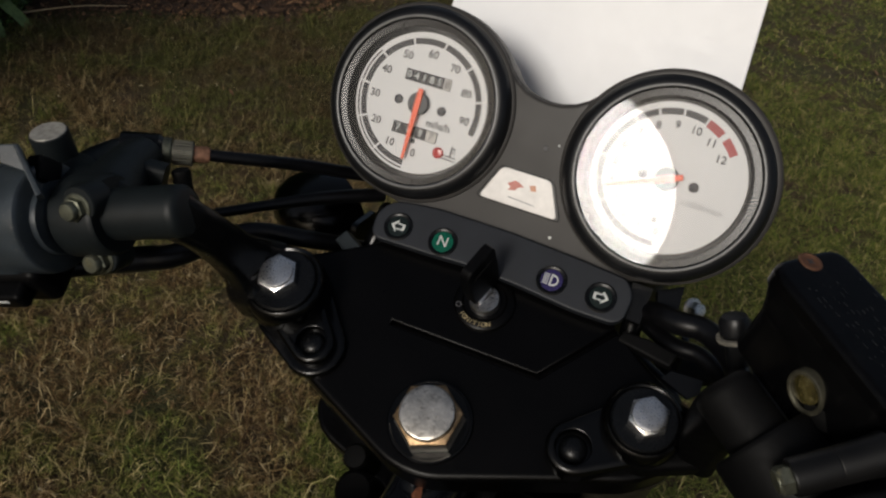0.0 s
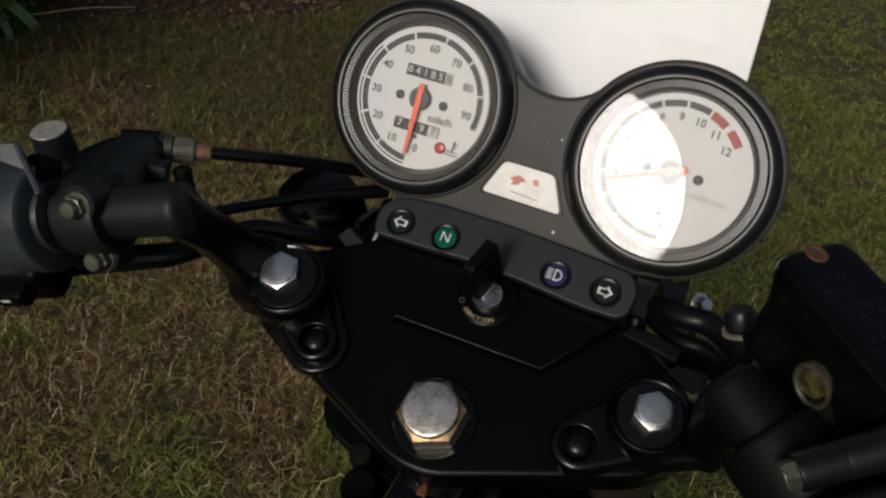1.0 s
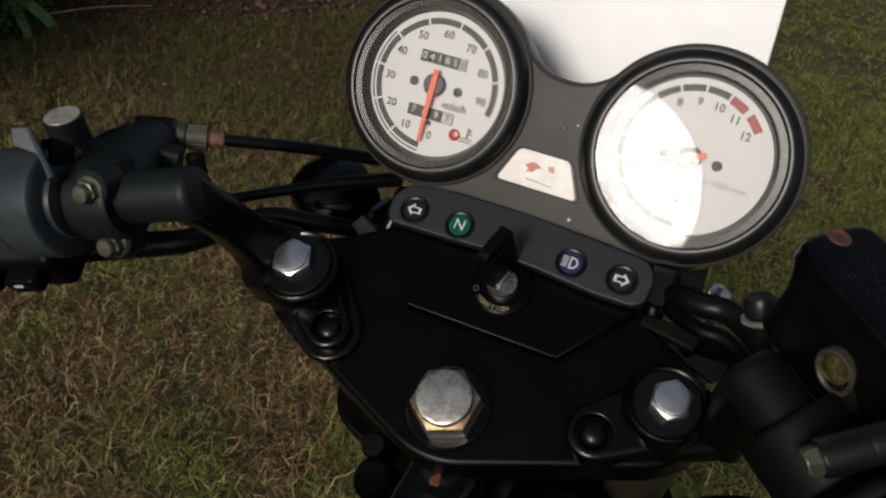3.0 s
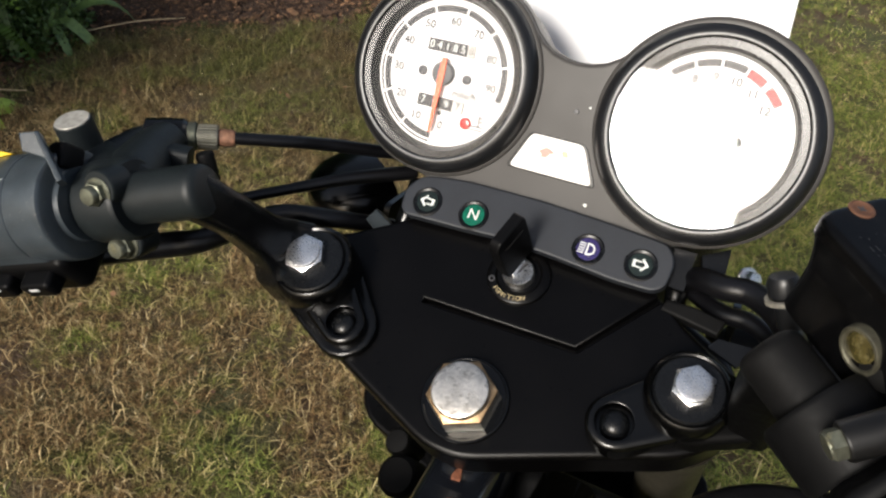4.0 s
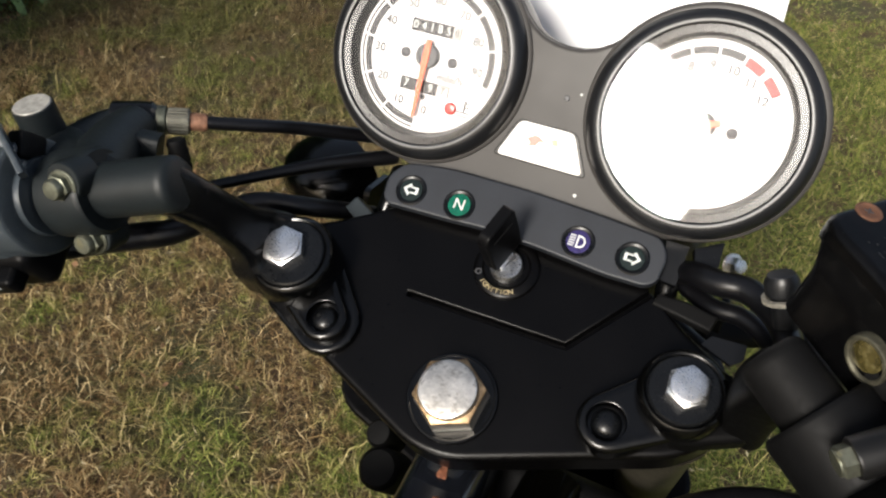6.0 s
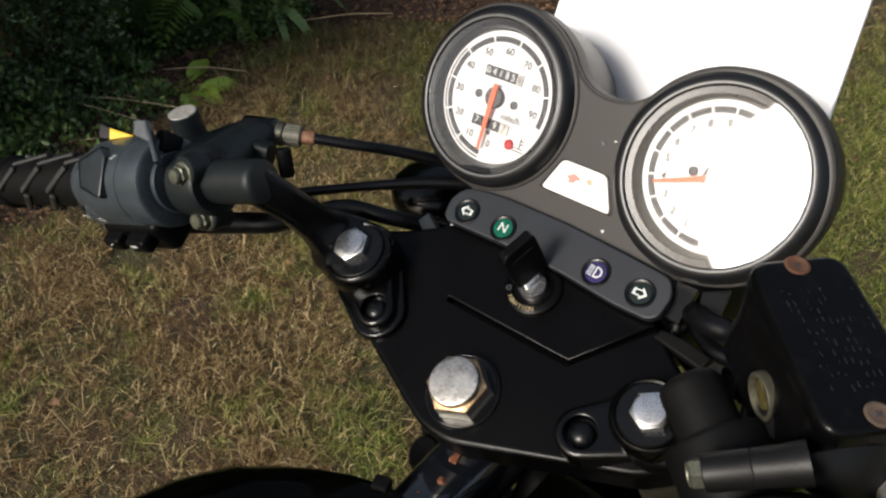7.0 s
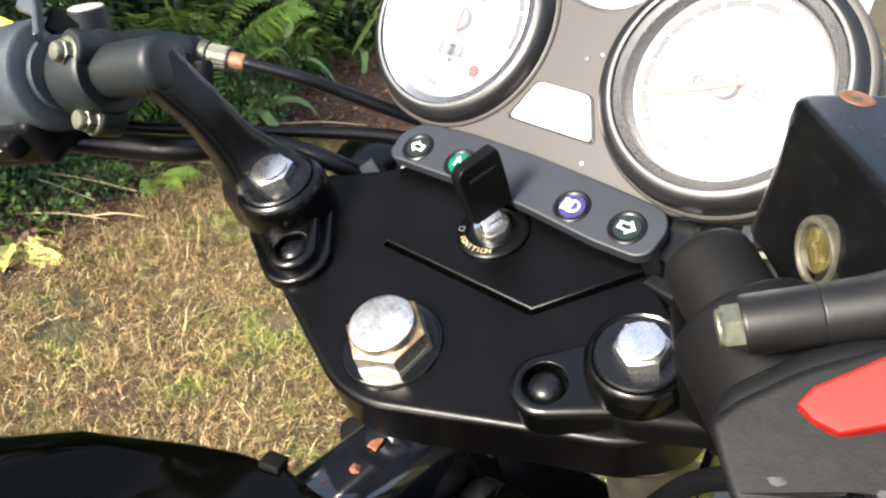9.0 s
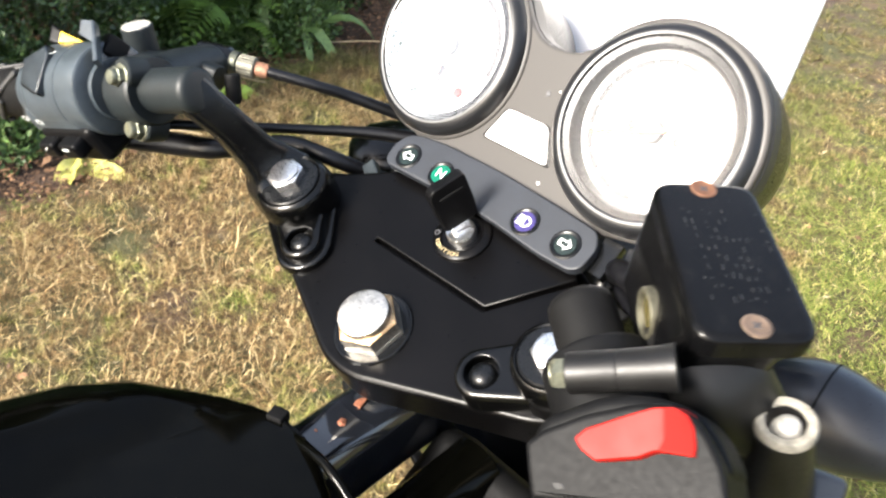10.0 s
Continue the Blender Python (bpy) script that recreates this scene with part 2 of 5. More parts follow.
def prism(outline, z0, z1, m=I4, bevel=0.0, seg=3, bm=None, crisp=(), crisp_bevel=0.7):
    """A plate with the given outline between two heights of frame m, its top edge rounded; corners listed in crisp get a smaller rounding."""
    bm = bm or bmesh.new()
    pts = [Vector(p).to_2d() for p in outline]
    pts = [p for k, p in enumerate(pts) if (p - pts[k - 1]).length > 1e-4]
    if sum(a.x * b.y - a.y * b.x for a, b in zip(pts, pts[1:] + pts[:1])) < 0:
        pts.reverse()
    n = len(pts)
    inward = []
    for k, p in enumerate(pts):
        e, f = (p - pts[k - 1]).normalized(), (pts[(k + 1) % n] - p).normalized()
        s, t = Vector((-e.y, e.x)), Vector((-f.y, f.x))
        inward.append((s + t) / max(0.35, 1 + s.dot(t)))
    seg = max(3, seg)
    rows = [(0.0, z0), (0.0, z1 - bevel)] if bevel else [(0.0, z0), (0.0, z1)]
    rows += [(1 - math.cos(k / seg * math.pi / 2), z1 - bevel + bevel * math.sin(k / seg * math.pi / 2)) for k in range(1, seg + 1)] if bevel else []
    rows += [(1.35, z1)] if bevel else []
    near = [crisp_bevel if any((p - Vector(q)).length < 0.01 for q in crisp) else bevel for p in pts]
    rings = []
    for d, z in rows:
        rings.append([bm.verts.new(m @ Vector((*(p + w * d * r), z1 - (z1 - z) * (r / bevel if bevel and z > z1 - bevel - 1e-6 else 1)))) for p, w, r in zip(pts, inward, near)])
    for p, q in zip(rings, rings[1:]):
        for k in range(n):
            bm.faces.new((p[k], p[(k + 1) % n], q[(k + 1) % n], q[k]))
    bm.faces.new(rings[0][::-1])
    bm.faces.new(rings[-1])
    return bm


def holed_plate(outline, hole, z0, z1, floor, m=I4, bevel=2.0, n=30):
    """A plate like prism(), with a round hole (x, y, r) sunk from its top to the height floor."""
    bm = prism(outline, z0, z1, m, bevel, 5)
    top = max(bm.faces, key=lambda f: (round((m.inverted() @ f.calc_center_median()).z, 2), f.calc_area()))
    rim = list(top.edges)
    bm.faces.remove(top)
    x, y, r = hole
    rings = [[bm.verts.new(m @ Vector((x + q * math.cos(t), y + q * math.sin(t), z))) for t in (2 * math.pi * k / n for k in range(n))] for q, z in ((r + 1.1, z1), (r + 0.3, z1 - 0.4), (r, z1 - 1.2), (r, floor))]
    for p, q in zip(rings, rings[1:]):
        for k in range(n):
            bm.faces.new((p[k], p[(k + 1) % n], q[(k + 1) % n], q[k]))
    bm.faces.new(rings[-1])
    loop = [bm.edges.get((rings[0][k], rings[0][(k + 1) % n])) for k in range(n)]
    bmesh.ops.bridge_loops(bm, edges=rim + loop)
    return bm


def block(size, m=I4, bevel=1.0, seg=2, bm=None, taper=1.0):
    """A box centred on frame m, all its edges rounded; taper scales its top."""
    bm = bm or bmesh.new()
    base = bmesh.new()
    bmesh.ops.create_cube(base, size=1)
    for v in base.verts:
        k = taper if v.co.z > 0 else 1.0
        v.co = Vector((v.co.x * size[0] * k, v.co.y * size[1] * k, v.co.z * size[2]))
    if bevel:
        bmesh.ops.bevel(base, geom=base.edges[:], offset=bevel, segments=seg, profile=0.5, affect="EDGES", clamp_overlap=True)
    base.transform(m)
    me = bpy.data.meshes.new("tmp")
    base.to_mesh(me)
    base.free()
    bm.from_mesh(me)
    bpy.data.meshes.remove(me)
    return bm


def spline(points, steps=8):
    """A smooth line through the points (Catmull-Rom)."""
    p = [Vector(q) for q in points]
    p = [2 * p[0] - p[1], *p, 2 * p[-1] - p[-2]]
    out = []
    for a, b, c, d in zip(p, p[1:], p[2:], p[3:]):
        for k in range(steps):
            t = k / steps
            out.append(0.5 * (2 * b + (c - a) * t + (2 * a - 5 * b + 4 * c - d) * t * t + (3 * b - a - 3 * c + d) * t**3))
    return [*out, p[-2]]


def tube(points, radius, n=14, bm=None, steps=8, flat=1.0, side=(0, 0, 1), rounded=True):
    """A pipe along a smooth line; radius: one number, or one for each point. flat squashes it across side."""
    bm = bm or bmesh.new()
    line = spline(points, steps)
    radii = radius if isinstance(radius, (list, tuple)) else [radius] * len(points)
    rr = [radii[min(k // steps, len(radii) - 1)] * (1 - k % steps / steps) + radii[min(k // steps + 1, len(radii) - 1)] * (k % steps / steps) for k in range(len(line))]
    way = [(line[min(k + 1, len(line) - 1)] - line[max(k - 1, 0)]).normalized() for k in range(len(line))]
    if rounded:
        line = [line[0] - way[0] * rr[0] * 0.25, *line, line[-1] + way[-1] * rr[-1] * 0.25]
        rr, way = [rr[0] * 0.8, *rr, rr[-1] * 0.8], [way[0], *way, way[-1]]
    u = Vector(side)
    rings = []
    for p, w, r in zip(line, way, rr):
        u = u - u.dot(w) * w
        u = u.normalized() if u.length > 1e-6 else w.orthogonal().normalized()
        v = w.cross(u)
        rings.append([bm.verts.new(p + (u * math.cos(t) * flat + v * math.sin(t)) * r) for t in (2 * math.pi * k / n for k in range(n))])
    for p, q in zip(rings, rings[1:]):
        for k in range(n):
            bm.faces.new((p[k], p[(k + 1) % n], q[(k + 1) % n], q[k]))
    bm.faces.new(rings[0][::-1])
    bm.faces.new(rings[-1])
    return bm


def arc(cx, cy, r, a0, a1, n=12):
    return [(cx + r * math.cos(radians(a0 + (a1 - a0) * k / n)), cy + r * math.sin(radians(a0 + (a1 - a0) * k / n))) for k in range(n + 1)]


def hull(circles, n=20):
    """The outline round some circles (x, y, r)."""
    pts = sorted({(round(p[0], 4), round(p[1], 4)) for x, y, r in circles for p in arc(x, y, r, 0, 360, n)})

    def half(seq):
        out = []
        for p in seq:
            while len(out) > 1 and (out[-1][0] - out[-2][0]) * (p[1] - out[-2][1]) - (out[-1][1] - out[-2][1]) * (p[0] - out[-2][0]) <= 0:
                out.pop()
            out.append(p)
        return out[:-1]

    return half(pts) + half(pts[::-1])


def rounded(outline, r, n=5):
    """The outline with its corners rounded."""
    out = []
    for k, p in enumerate(outline):
        a, b, c = Vector(outline[k - 1]), Vector(p), Vector(outline[(k + 1) % len(outline)])
        d1, d2 = (a - b), (c - b)
        q = min(r, d1.length * 0.45, d2.length * 0.45)
        s, e = b + d1.normalized() * q, b + d2.normalized() * q
        for j in range(n + 1):
            t = j / n
            out.append(tuple((1 - t) ** 2 * s + 2 * t * (1 - t) * b + t * t * e))
    return out


def hex_bolt(m, flats, height, disc=0.0, washer=0.0, bm=None, turn=0.0):
    """A hexagon head on frame m, chamfered, with an optional raised disc and a washer under it."""
    bm = bm or bmesh.new()
    z = 0.0
    if washer:
        lathe([(0, 0), (washer, 0), (washer, 1.2), (washer - 0.5, 1.6), (0, 1.6)], m, 28, bm)
        z = 1.6
    r = flats / math.sqrt(3)
    lathe([(0, z), (r, z), (r, z + height * 0.8), (flats * 0.47, z + height), (0, z + height)], m, 6, bm, turn)
    if disc:
        lathe([(flats * 0.47, z + height - 0.3), (flats * 0.46, z + height + disc * 0.6), (flats * 0.38, z + height + disc), (0, z + height + disc * 1.15)], m, 28, bm)
    return bm


def lettering(body, size, m=I4, thick=0.08, bm=None, turn=0.0, bold=0.0):
    """Raised letters of the built-in font, centred on frame m."""
    bm = bm or bmesh.new()
    cu = bpy.data.curves.new("letters", "FONT")
    cu.body, cu.size, cu.align_x, cu.align_y, cu.extrude, cu.resolution_u, cu.offset = body, size, "CENTER", "CENTER", thick, 3, bold
    ob = bpy.data.objects.new("letters", cu)
    scene.collection.objects.link(ob)
    bpy.context.view_layer.update()
    me = bpy.data.meshes.new_from_object(ob.evaluated_get(bpy.context.evaluated_depsgraph_get()))
    bpy.data.objects.remove(ob)
    bpy.data.curves.remove(cu)
    me.transform(m @ pose(0, 0, 0, 0, 0, turn))
    bm.from_mesh(me)
    bpy.data.meshes.remove(me)
    return bm


def slab(corners, thick, bevel=0.5, bm=None, seg=2):
    """A plate with its upper face on the given corners, which lie near one plane."""
    p = [Vector(c) for c in corners]
    mid = sum(p, Vector()) / len(p)
    n = sum(((a - mid).cross(b - mid) for a, b in zip(p, p[1:] + p[:1])), Vector()).normalized()
    m = axes(mid, p[1] - p[0], n)
    back = m.inverted()
    return prism([tuple((back @ q).xy) for q in p], -thick, 0, m, bevel, seg, bm)


def mirrored(points):
    return [(-x, y) for x, y in points[::-1]]


# ---- motorcycle: steering head, seen from the rider's seat ----
YOKE_HALF = [(9, -28), (66, -4.5), (95, 7), (109, 20), (111.5, 36), (104, 50), (87, 58), (66, 72), (52, 84)]
YOKE_EDGE = rounded(YOKE_HALF + mirrored(YOKE_HALF), 9)


def make_yoke():
    bm = prism(YOKE_EDGE, -24, -4.99)
    # top skin with the ignition panel set in a narrow groove
    half = len(YOKE_EDGE) // 2
    slit = [(66.3, 70.9), (39.2, 34.9), (-37.2, 34.0), (-37.2, 36.2), (38, 37.1), (64.4, 72.6)]
    skin = [*[p for p in YOKE_EDGE[:half] if p[1] < 64], *slit, (52, 83.6), *[p for p in YOKE_EDGE[half:] if p[0] < -40]]
    skin += [p for p in YOKE_EDGE[half:] if p[0] >= -40 and p[1] < 0]
    prism(skin, -5, 0, bevel=3.0, seg=6, bm=bm, crisp=slit, crisp_bevel=1.0)
    yoke = part("top_yoke", bm, YOKE_BLACK, label="glossy black cast top yoke with a grooved ignition panel")
    stem = pose(1.2, -2.6, 0)
    turn = radians(24)
    part("stem_collar", lathe([(20.2, 0), (19.6, 0.9), (18.8, 1.0), (18.0, 0.5), (0, 0.5)], stem, 48), PAD_BLACK, yoke)
    body = lathe([(0, 0.6), (16.1, 0.6), (15.9, 9.8), (0, 9.8)], stem, 6, turn=turn)
    nut = part("stem_nut", body, STEEL, label="large dull steel steering stem nut")
    part("nut_foot", lathe([(16.0, 3.0), (16.4, 2.5), (16.6, 0.7)], stem, 6, turn=turn), BRIGHT_BOLT, nut, "bright lower edge")
    part("nut_flange", lathe([(15.95, 9.7), (15.85, 10.0), (15.3, 10.6), (12.8, 11.4)], stem, 6, turn=turn), RUST_EDGE, nut, "golden rusty rim")
    part("nut_cap", lathe([(12.8, 10.2), (12.8, 13.8), (12.4, 14.7), (11.3, 15.2), (6, 15.5), (0, 15.6)], stem), STEEL, nut, "mottled dull steel cap")
    for s in (-1, 1):
        up_by = 2.0 if s < 0 else 4.5  # the castings stand a little higher on the throttle side
        lift, top = pose(0, 0, up_by), pose(0.8 if s < 0 else 0, -0.8 if s < 0 else 0, 5.0 if s < 0 else up_by)
        if s < 0:
            part("clamp_skirt", prism(hull([(-84, 22.5, 20), (-66, 8.8, 15.8)]), -1, 4.2, bevel=2.0, seg=4), PAD_BLACK, yoke)
        pad = holed_plate(hull([(s * 86, 25, 15), (s * 65.6, 8.6, 11.2 if s < 0 else 12.4)]), (s * 65.6, 8.6, 7.6), -1 - up_by, 7.5, 0.5, lift, 3.0)
        part("clamp_pad", pad, PAD_BLACK, yoke)
        k = 1.0 if s < 0 else 0.88  # the throttle-side ring is narrower
        ring = [(20.4 * k, -5), (20.6 * k, 8), (20.4 * k, 12), (19.8 * k, 14.4), (18.7 * k, 16.2), (17.4 * k, 16.9), (16.5 * k, 16.4), (16.2 * k, 15.4), (0, 15.4)]
        part("fork_ring", lathe(ring, top @ pose(s * 89.5, 28.5, 0), 44), PAD_BLACK, yoke)
        part("pinch_bolt", lathe([(6.3, 0.4), (6.2, 3.8), (5.3, 5.6), (3.2, 6.7), (0, 7.0)], lift @ pose(s * 65.6, 8.6, 0), 24), BEZEL_BLACK, yoke, "domed black pinch bolt sunk in its hole")
        part("fork_cap", lathe([(16.0 * k, 15), (15.9 * k, 17.0), (15.2 * k, 17.6), (0, 17.8)], top @ pose(s * 89.5, 28.5, 0), 40), BEZEL_BLACK, label="round black fork top cap")
        cap = hex_bolt(top @ pose(-91.8 if s < 0 else 90.6, 29.4 if s < 0 else 29.0, 17.6), 17.4 if s < 0 else 15.4, 5.0 if s < 0 else 6.0, 0.9, turn=radians(14 + 20 * s))
        part("fork_bolt", cap, CHROME, label="bright hexagon fork top bolt")
        part("fork_leg", lathe([(17, -760), (17, -24), (20, -22)], pose(s * 89.5, 27.5, 0), 24), FORK_ALLOY if s > 0 else BAR_BLACK)
    return yoke


yoke = make_yoke()

# ignition barrel and key
IGN = pose(1.5, 61.5, 0.2)
ignition = part("ignition_switch", lathe([(15.2, -4), (15.2, 1.2), (14.2, 2.2), (11.2, 2.6), (10.2, 1.6), (0, 1.6)], IGN, 44), YOKE_BLACK, label="round black ignition switch lettered IGNITION")
part("key_barrel", lathe([(7.6, 1.4), (7.6, 4.6), (7.0, 5.4), (0, 5.4)], IGN, 30), CHROME, ignition, "worn bright key barrel")
part("key_slot", block((1.6, 10, 0.6), IGN @ pose(0, 0, 5.5, 0, 0, -28), 0.1, 1), INK, ignition)
letters = bmesh.new()
for k, ch in enumerate("IGNITION"):
    t = radians(-129 + 9.8 * k)
    lettering(ch, 3.3, IGN @ pose(12.7 * math.cos(t), 12.7 * math.sin(t), 2.55, 0, 0, math.degrees(t) + 90), bm=letters)
part("ignition_lettering", letters, surface("gold_lettering", (0.45, 0.36, 0.2), 0.5), ignition)
lock = lathe([(1.5, 0), (1.5, 0.15), (1.0, 0.15), (1.0, 0)], IGN @ pose(-11.2, -6.3, 2.5), 16)
part("lock_mark", lock, INK_SOFT, ignition)
KEYF = pose(1.3, 64.0, 0, 0, -5, -16)
key = part("ignition_key", block((2.4, 9, 10), KEYF @ pose(0.6, -1.5, 7), 0.3, 1), CHROME, label="ignition key with a black plastic head")
head = prism(rounded([(-9.2, 9), (-10.2, 20), (-10.2, 33.5), (-7.5, 36.8), (9, 37.2), (10.4, 35), (10.4, 20), (9.6, 9)], 2.2, 4), -3.1, 2.2, KEYF @ pose(0, 0, 0, 90, 0, 90), 1.0, 3)
head = part("key_head", head, SWITCH_BLACK, key, "black plastic key head")
for x in (-3.2, 2.0):
    part("key_recess", block((1.0, 12.5, 2.0), KEYF @ pose(x, 0.5, 29.5), 0.3, 1), RUBBER, head)

# ---- gauge pod: its own frame lies on the dial faces ----
POD = axes((0, 137, 39), (1, 0, 0), (0, -math.sin(radians(37.5)), math.cos(radians(37.5))))
GX, GY = 63.8, -1.0


def pod_outline(r, grow=0.0):
    """Two round gauge seats joined by a waisted web."""
    left = arc(-GX, GY, r, 44, 262, 40)
    right = arc(GX, GY, r, -82, 136, 40)
    low = [(-54, -55.5 - grow), (-40, -57.5 - grow), (-20, -57 - grow), (0, -56 - grow), (20, -57 - grow), (40, -57.5 - grow), (54, -55.5 - grow)]
    top = [(22.5, 27.4 + grow), (17.5, 22.8 + grow), (12, 19.6 + grow), (6, 17.9 + grow), (0, 17.4 + grow), (-6, 17.9 + grow), (-12, 19.6 + grow), (-17.5, 22.8 + grow), (-22.5, 27.4 + grow)]
    return [*left, *low, *right, *top]


pod = part("gauge_pod", prism(pod_outline(50.0), -9, 0.2, POD, 1.6, 3), POD_GREY, label="weathered brown-grey plastic twin gauge housing")
rim = prism(pod_outline(50.6, 0.6), -13, -3.5, POD, 1.0, 2)
part("pod_rim", rim, POD_GREY, pod)
for s in (-1, 1):
    m = POD @ pose(s * GX, GY, 0)
    can = part("gauge_can", lathe([(47, -4), (47.5, -14), (46.5, -40), (43, -58), (36, -66), (0, -68)], m, 56), BEZEL_BLACK, pod)
    part("seat_ring", lathe([(50.3, -2), (50.3, 0.5), (49.7, 1.3), (48.4, 1.7), (46.6, 1.6), (45.0, 1.0), (44.0, 0.4)], m, 72), POD_GREY, pod)
    seat = m @ (pose(0, 0, 0, -5, 2.2) if s > 0 else pose(0, 0, 0, -1))  # the right-hand bezel is tilted to catch the sun's glare in its glass
    part("bezel", lathe([(48.9, -6), (48.7, 0.5), (48.3, 3.0), (47.4, 5.2), (46.2, 6.8), (45.0, 7.7), (43.8, 8.2), (43.0, 8.3)], seat, 72), BEZEL_GREY, pod, "rounded black gauge bezel")
    part("bezel_lip", lathe([(43.2, 8.0), (42.9, 8.5), (42.3, 8.65), (41.7, 8.4), (41.4, 7.8)], seat, 72), WELL_GREY, pod)
    part("dial_wall", lathe([(41.5, 8.1), (41.2, 7.4), (40.8, 6.9), (37.8, 6.5), (36.8, 4.0), (35.7, -4)], seat, 64), BEZEL_BLACK, pod)
    glass = part("gauge_glass", lathe([(41.2, 7.2), (30, 7.27), (15, 7.33), (0, 7.35)], seat, 56), GLASS, pod, "clear domed gauge glass")
    glass.visible_shadow = False
for x, y, r in ((5, -4, 1.4), (20, -45, 0.9), (11, -1, 0.6)):
    part("pod_screw" if r > 1.2 else "paint_speck", lathe([(r, 0), (r * 0.8, 0.5), (0, 0.6)], POD @ pose(x, y, 0.15), 12), INK_SOFT if r > 1.2 else ICON, pod)


def dial(s, name, zero, step, count, label):
    m = POD @ pose(s * GX, GY, 0.3)
    d = part(name, lathe([(35.6, -1.0), (35.6, 0), (0, 0)], m, 64), DIAL_WHITE, label=label)
    band = bmesh.new()
    for k in range(count):
        a0, a1 = zero - step * k - 1.0, zero - step * (k + 1) + 1.0
        pts = arc(0, 0, 32.6, a0, a1, 6) + arc(0, 0, 29.6, a1, a0, 6)
        if s < 0 or k < count - 2:
            prism(pts, 0.05, 0.25, m, bm=band)
    part("scale_band", band, INK, d)
    return m, d


m, speedo = dial(-1, "speedometer", -91, 31.6, 9, "white-faced speedometer with grey numerals in mile/h and a red needle at zero")
thin = bmesh.new()
for k in range(4):
    prism(arc(0, 0, 34.4, -92 - 31.6 * k, -122 - 31.6 * k, 6) + arc(0, 0, 33.6, -122 - 31.6 * k, -92 - 31.6 * k, 6), 0.05, 0.25, m, bm=thin)
part("scale_line", thin, INK, speedo)
for k in range(10):
    t = radians(-84 - 31.2 * k if k else -83)
    r = 25.2
    part("numeral", lettering(str(10 * k), 5.5, m @ pose(r * math.cos(t), r * math.sin(t), 0.2), bold=0.08), INK, speedo)
part("unit_lettering", lettering("mile/h", 5.4, m @ pose(12.6, -8.2, 0.2), bold=0.06), INK, speedo)
for name, y, body, w in (("odometer", 12.8, "041858", 25), ("trip_meter", -14.4, "7097", 25)):
    window = part(name, block((w, 5.8, 0.5), m @ pose(1.2, y, 0.2), 0.15, 1), INK_SOFT if name == "odometer" else INK, speedo, "small counter window with white figures")
    for k, ch in enumerate(body):
        x = 1.2 + w * ((k + 0.5) / len(body) - 0.5)
        last = k == len(body) - 1
        part("counter_wheel", block((w / len(body) - 0.5, 5.4, 0.4), m @ pose(x, y, 0.4), 0.1, 1), surface("pale_wheel", (0.5, 0.48, 0.45), 0.5) if last else INK, window)
        part("figure", lettering(ch, 5.2, m @ pose(x, y, 0.68)), INK_SOFT if last else ICON, window)
for x in (-11.6, 12.4):
    part("dial_screw", lathe([(2.3, 0.1), (2.3, 0.8), (1.6, 1.2), (0, 1.2)], m @ pose(x, -0.6, 0), 18), INK_SOFT, speedo)
part("trip_hole", lathe([(1.3, 0.1), (1.3, 0.4), (0, 0.4)], m @ pose(1.4, -19, 0), 14), INK, speedo)
part("temperature_lamp", lathe([(2.9, 0.1), (2.9, 0.8), (2.2, 1.6), (0, 1.9)], m @ pose(16.4, -21, 0), 22), RED_LENS, speedo, "small unlit red warning lamp")
sym = block((0.8, 5.2, 0.3), m @ pose(23, -18.4, 0.2), 0.1, 1)
for y in (-17, -18.8):
    block((2.2, 0.6, 0.3), m @ pose(24.2, y, 0.2), 0.1, 1, bm=sym)
for y in (-21.4, -23):
    block((7, 0.6, 0.3), m @ pose(22.6, y, 0.2), 0.1, 1, bm=sym)
part("coolant_symbol", sym, INK, speedo)


def needle(m, turn, parent):
    f = m @ pose(0, 0, 3.2, 0, 0, turn)
    part("needle", prism([(-7.5, -1.3), (-7.5, 1.3), (0, 1.6), (28.5, 0.7), (29.2, 0), (28.5, -0.7), (0, -1.6)], 0, 0.9, f, 0.2, 1), NEEDLE, parent, "orange-red needle")
    part("needle_hub", lathe([(5.6, -2.6), (5.6, -0.5), (5.0, 0), (0, 0)], f, 26), INK_SOFT, parent)


needle(m, -91, speedo)

m, tacho = dial(1, "tachometer", -83, 20.4, 12, "white-faced tachometer marked in thousands with a red zone and an orange needle")
zone = bmesh.new()
for k in (10, 11):
    a0, a1 = -83 - 20.4 * k - 1, -83 - 20.4 * (k + 1) + 4
    prism(arc(0, 0, 32.6, a0, a1, 6) + arc(0, 0, 28.8, a1, a0, 6), 0.05, 0.25, m, bm=zone)
part("red_zone", zone, RED_ZONE, tacho, "dull red band")
for k in range(13):
    t = radians(-83 - 20.0 * k)
    part("numeral", lettering(str(k), 5.2, m @ pose(25 * math.cos(t), 25 * math.sin(t), 0.2), bold=0.1), INK_SOFT, tacho)
part("unit_lettering", lettering("x1000r/min", 4.2, m @ pose(19.0, -8.4, 0.2)), INK_PALE, tacho)
for x in (-11, 12.7):
    part("dial_screw", lathe([(2.3, 0.1), (2.3, 0.8), (1.6, 1.2), (0, 1.2)], m @ pose(x, -0.4, 0), 18), INK_SOFT, tacho)
part("dial_hole", lathe([(1.3, 0.1), (1.3, 0.4), (0, 0.4)], m @ pose(0.7, -20, 0), 14), INK, tacho)
needle(m, -158, tacho)

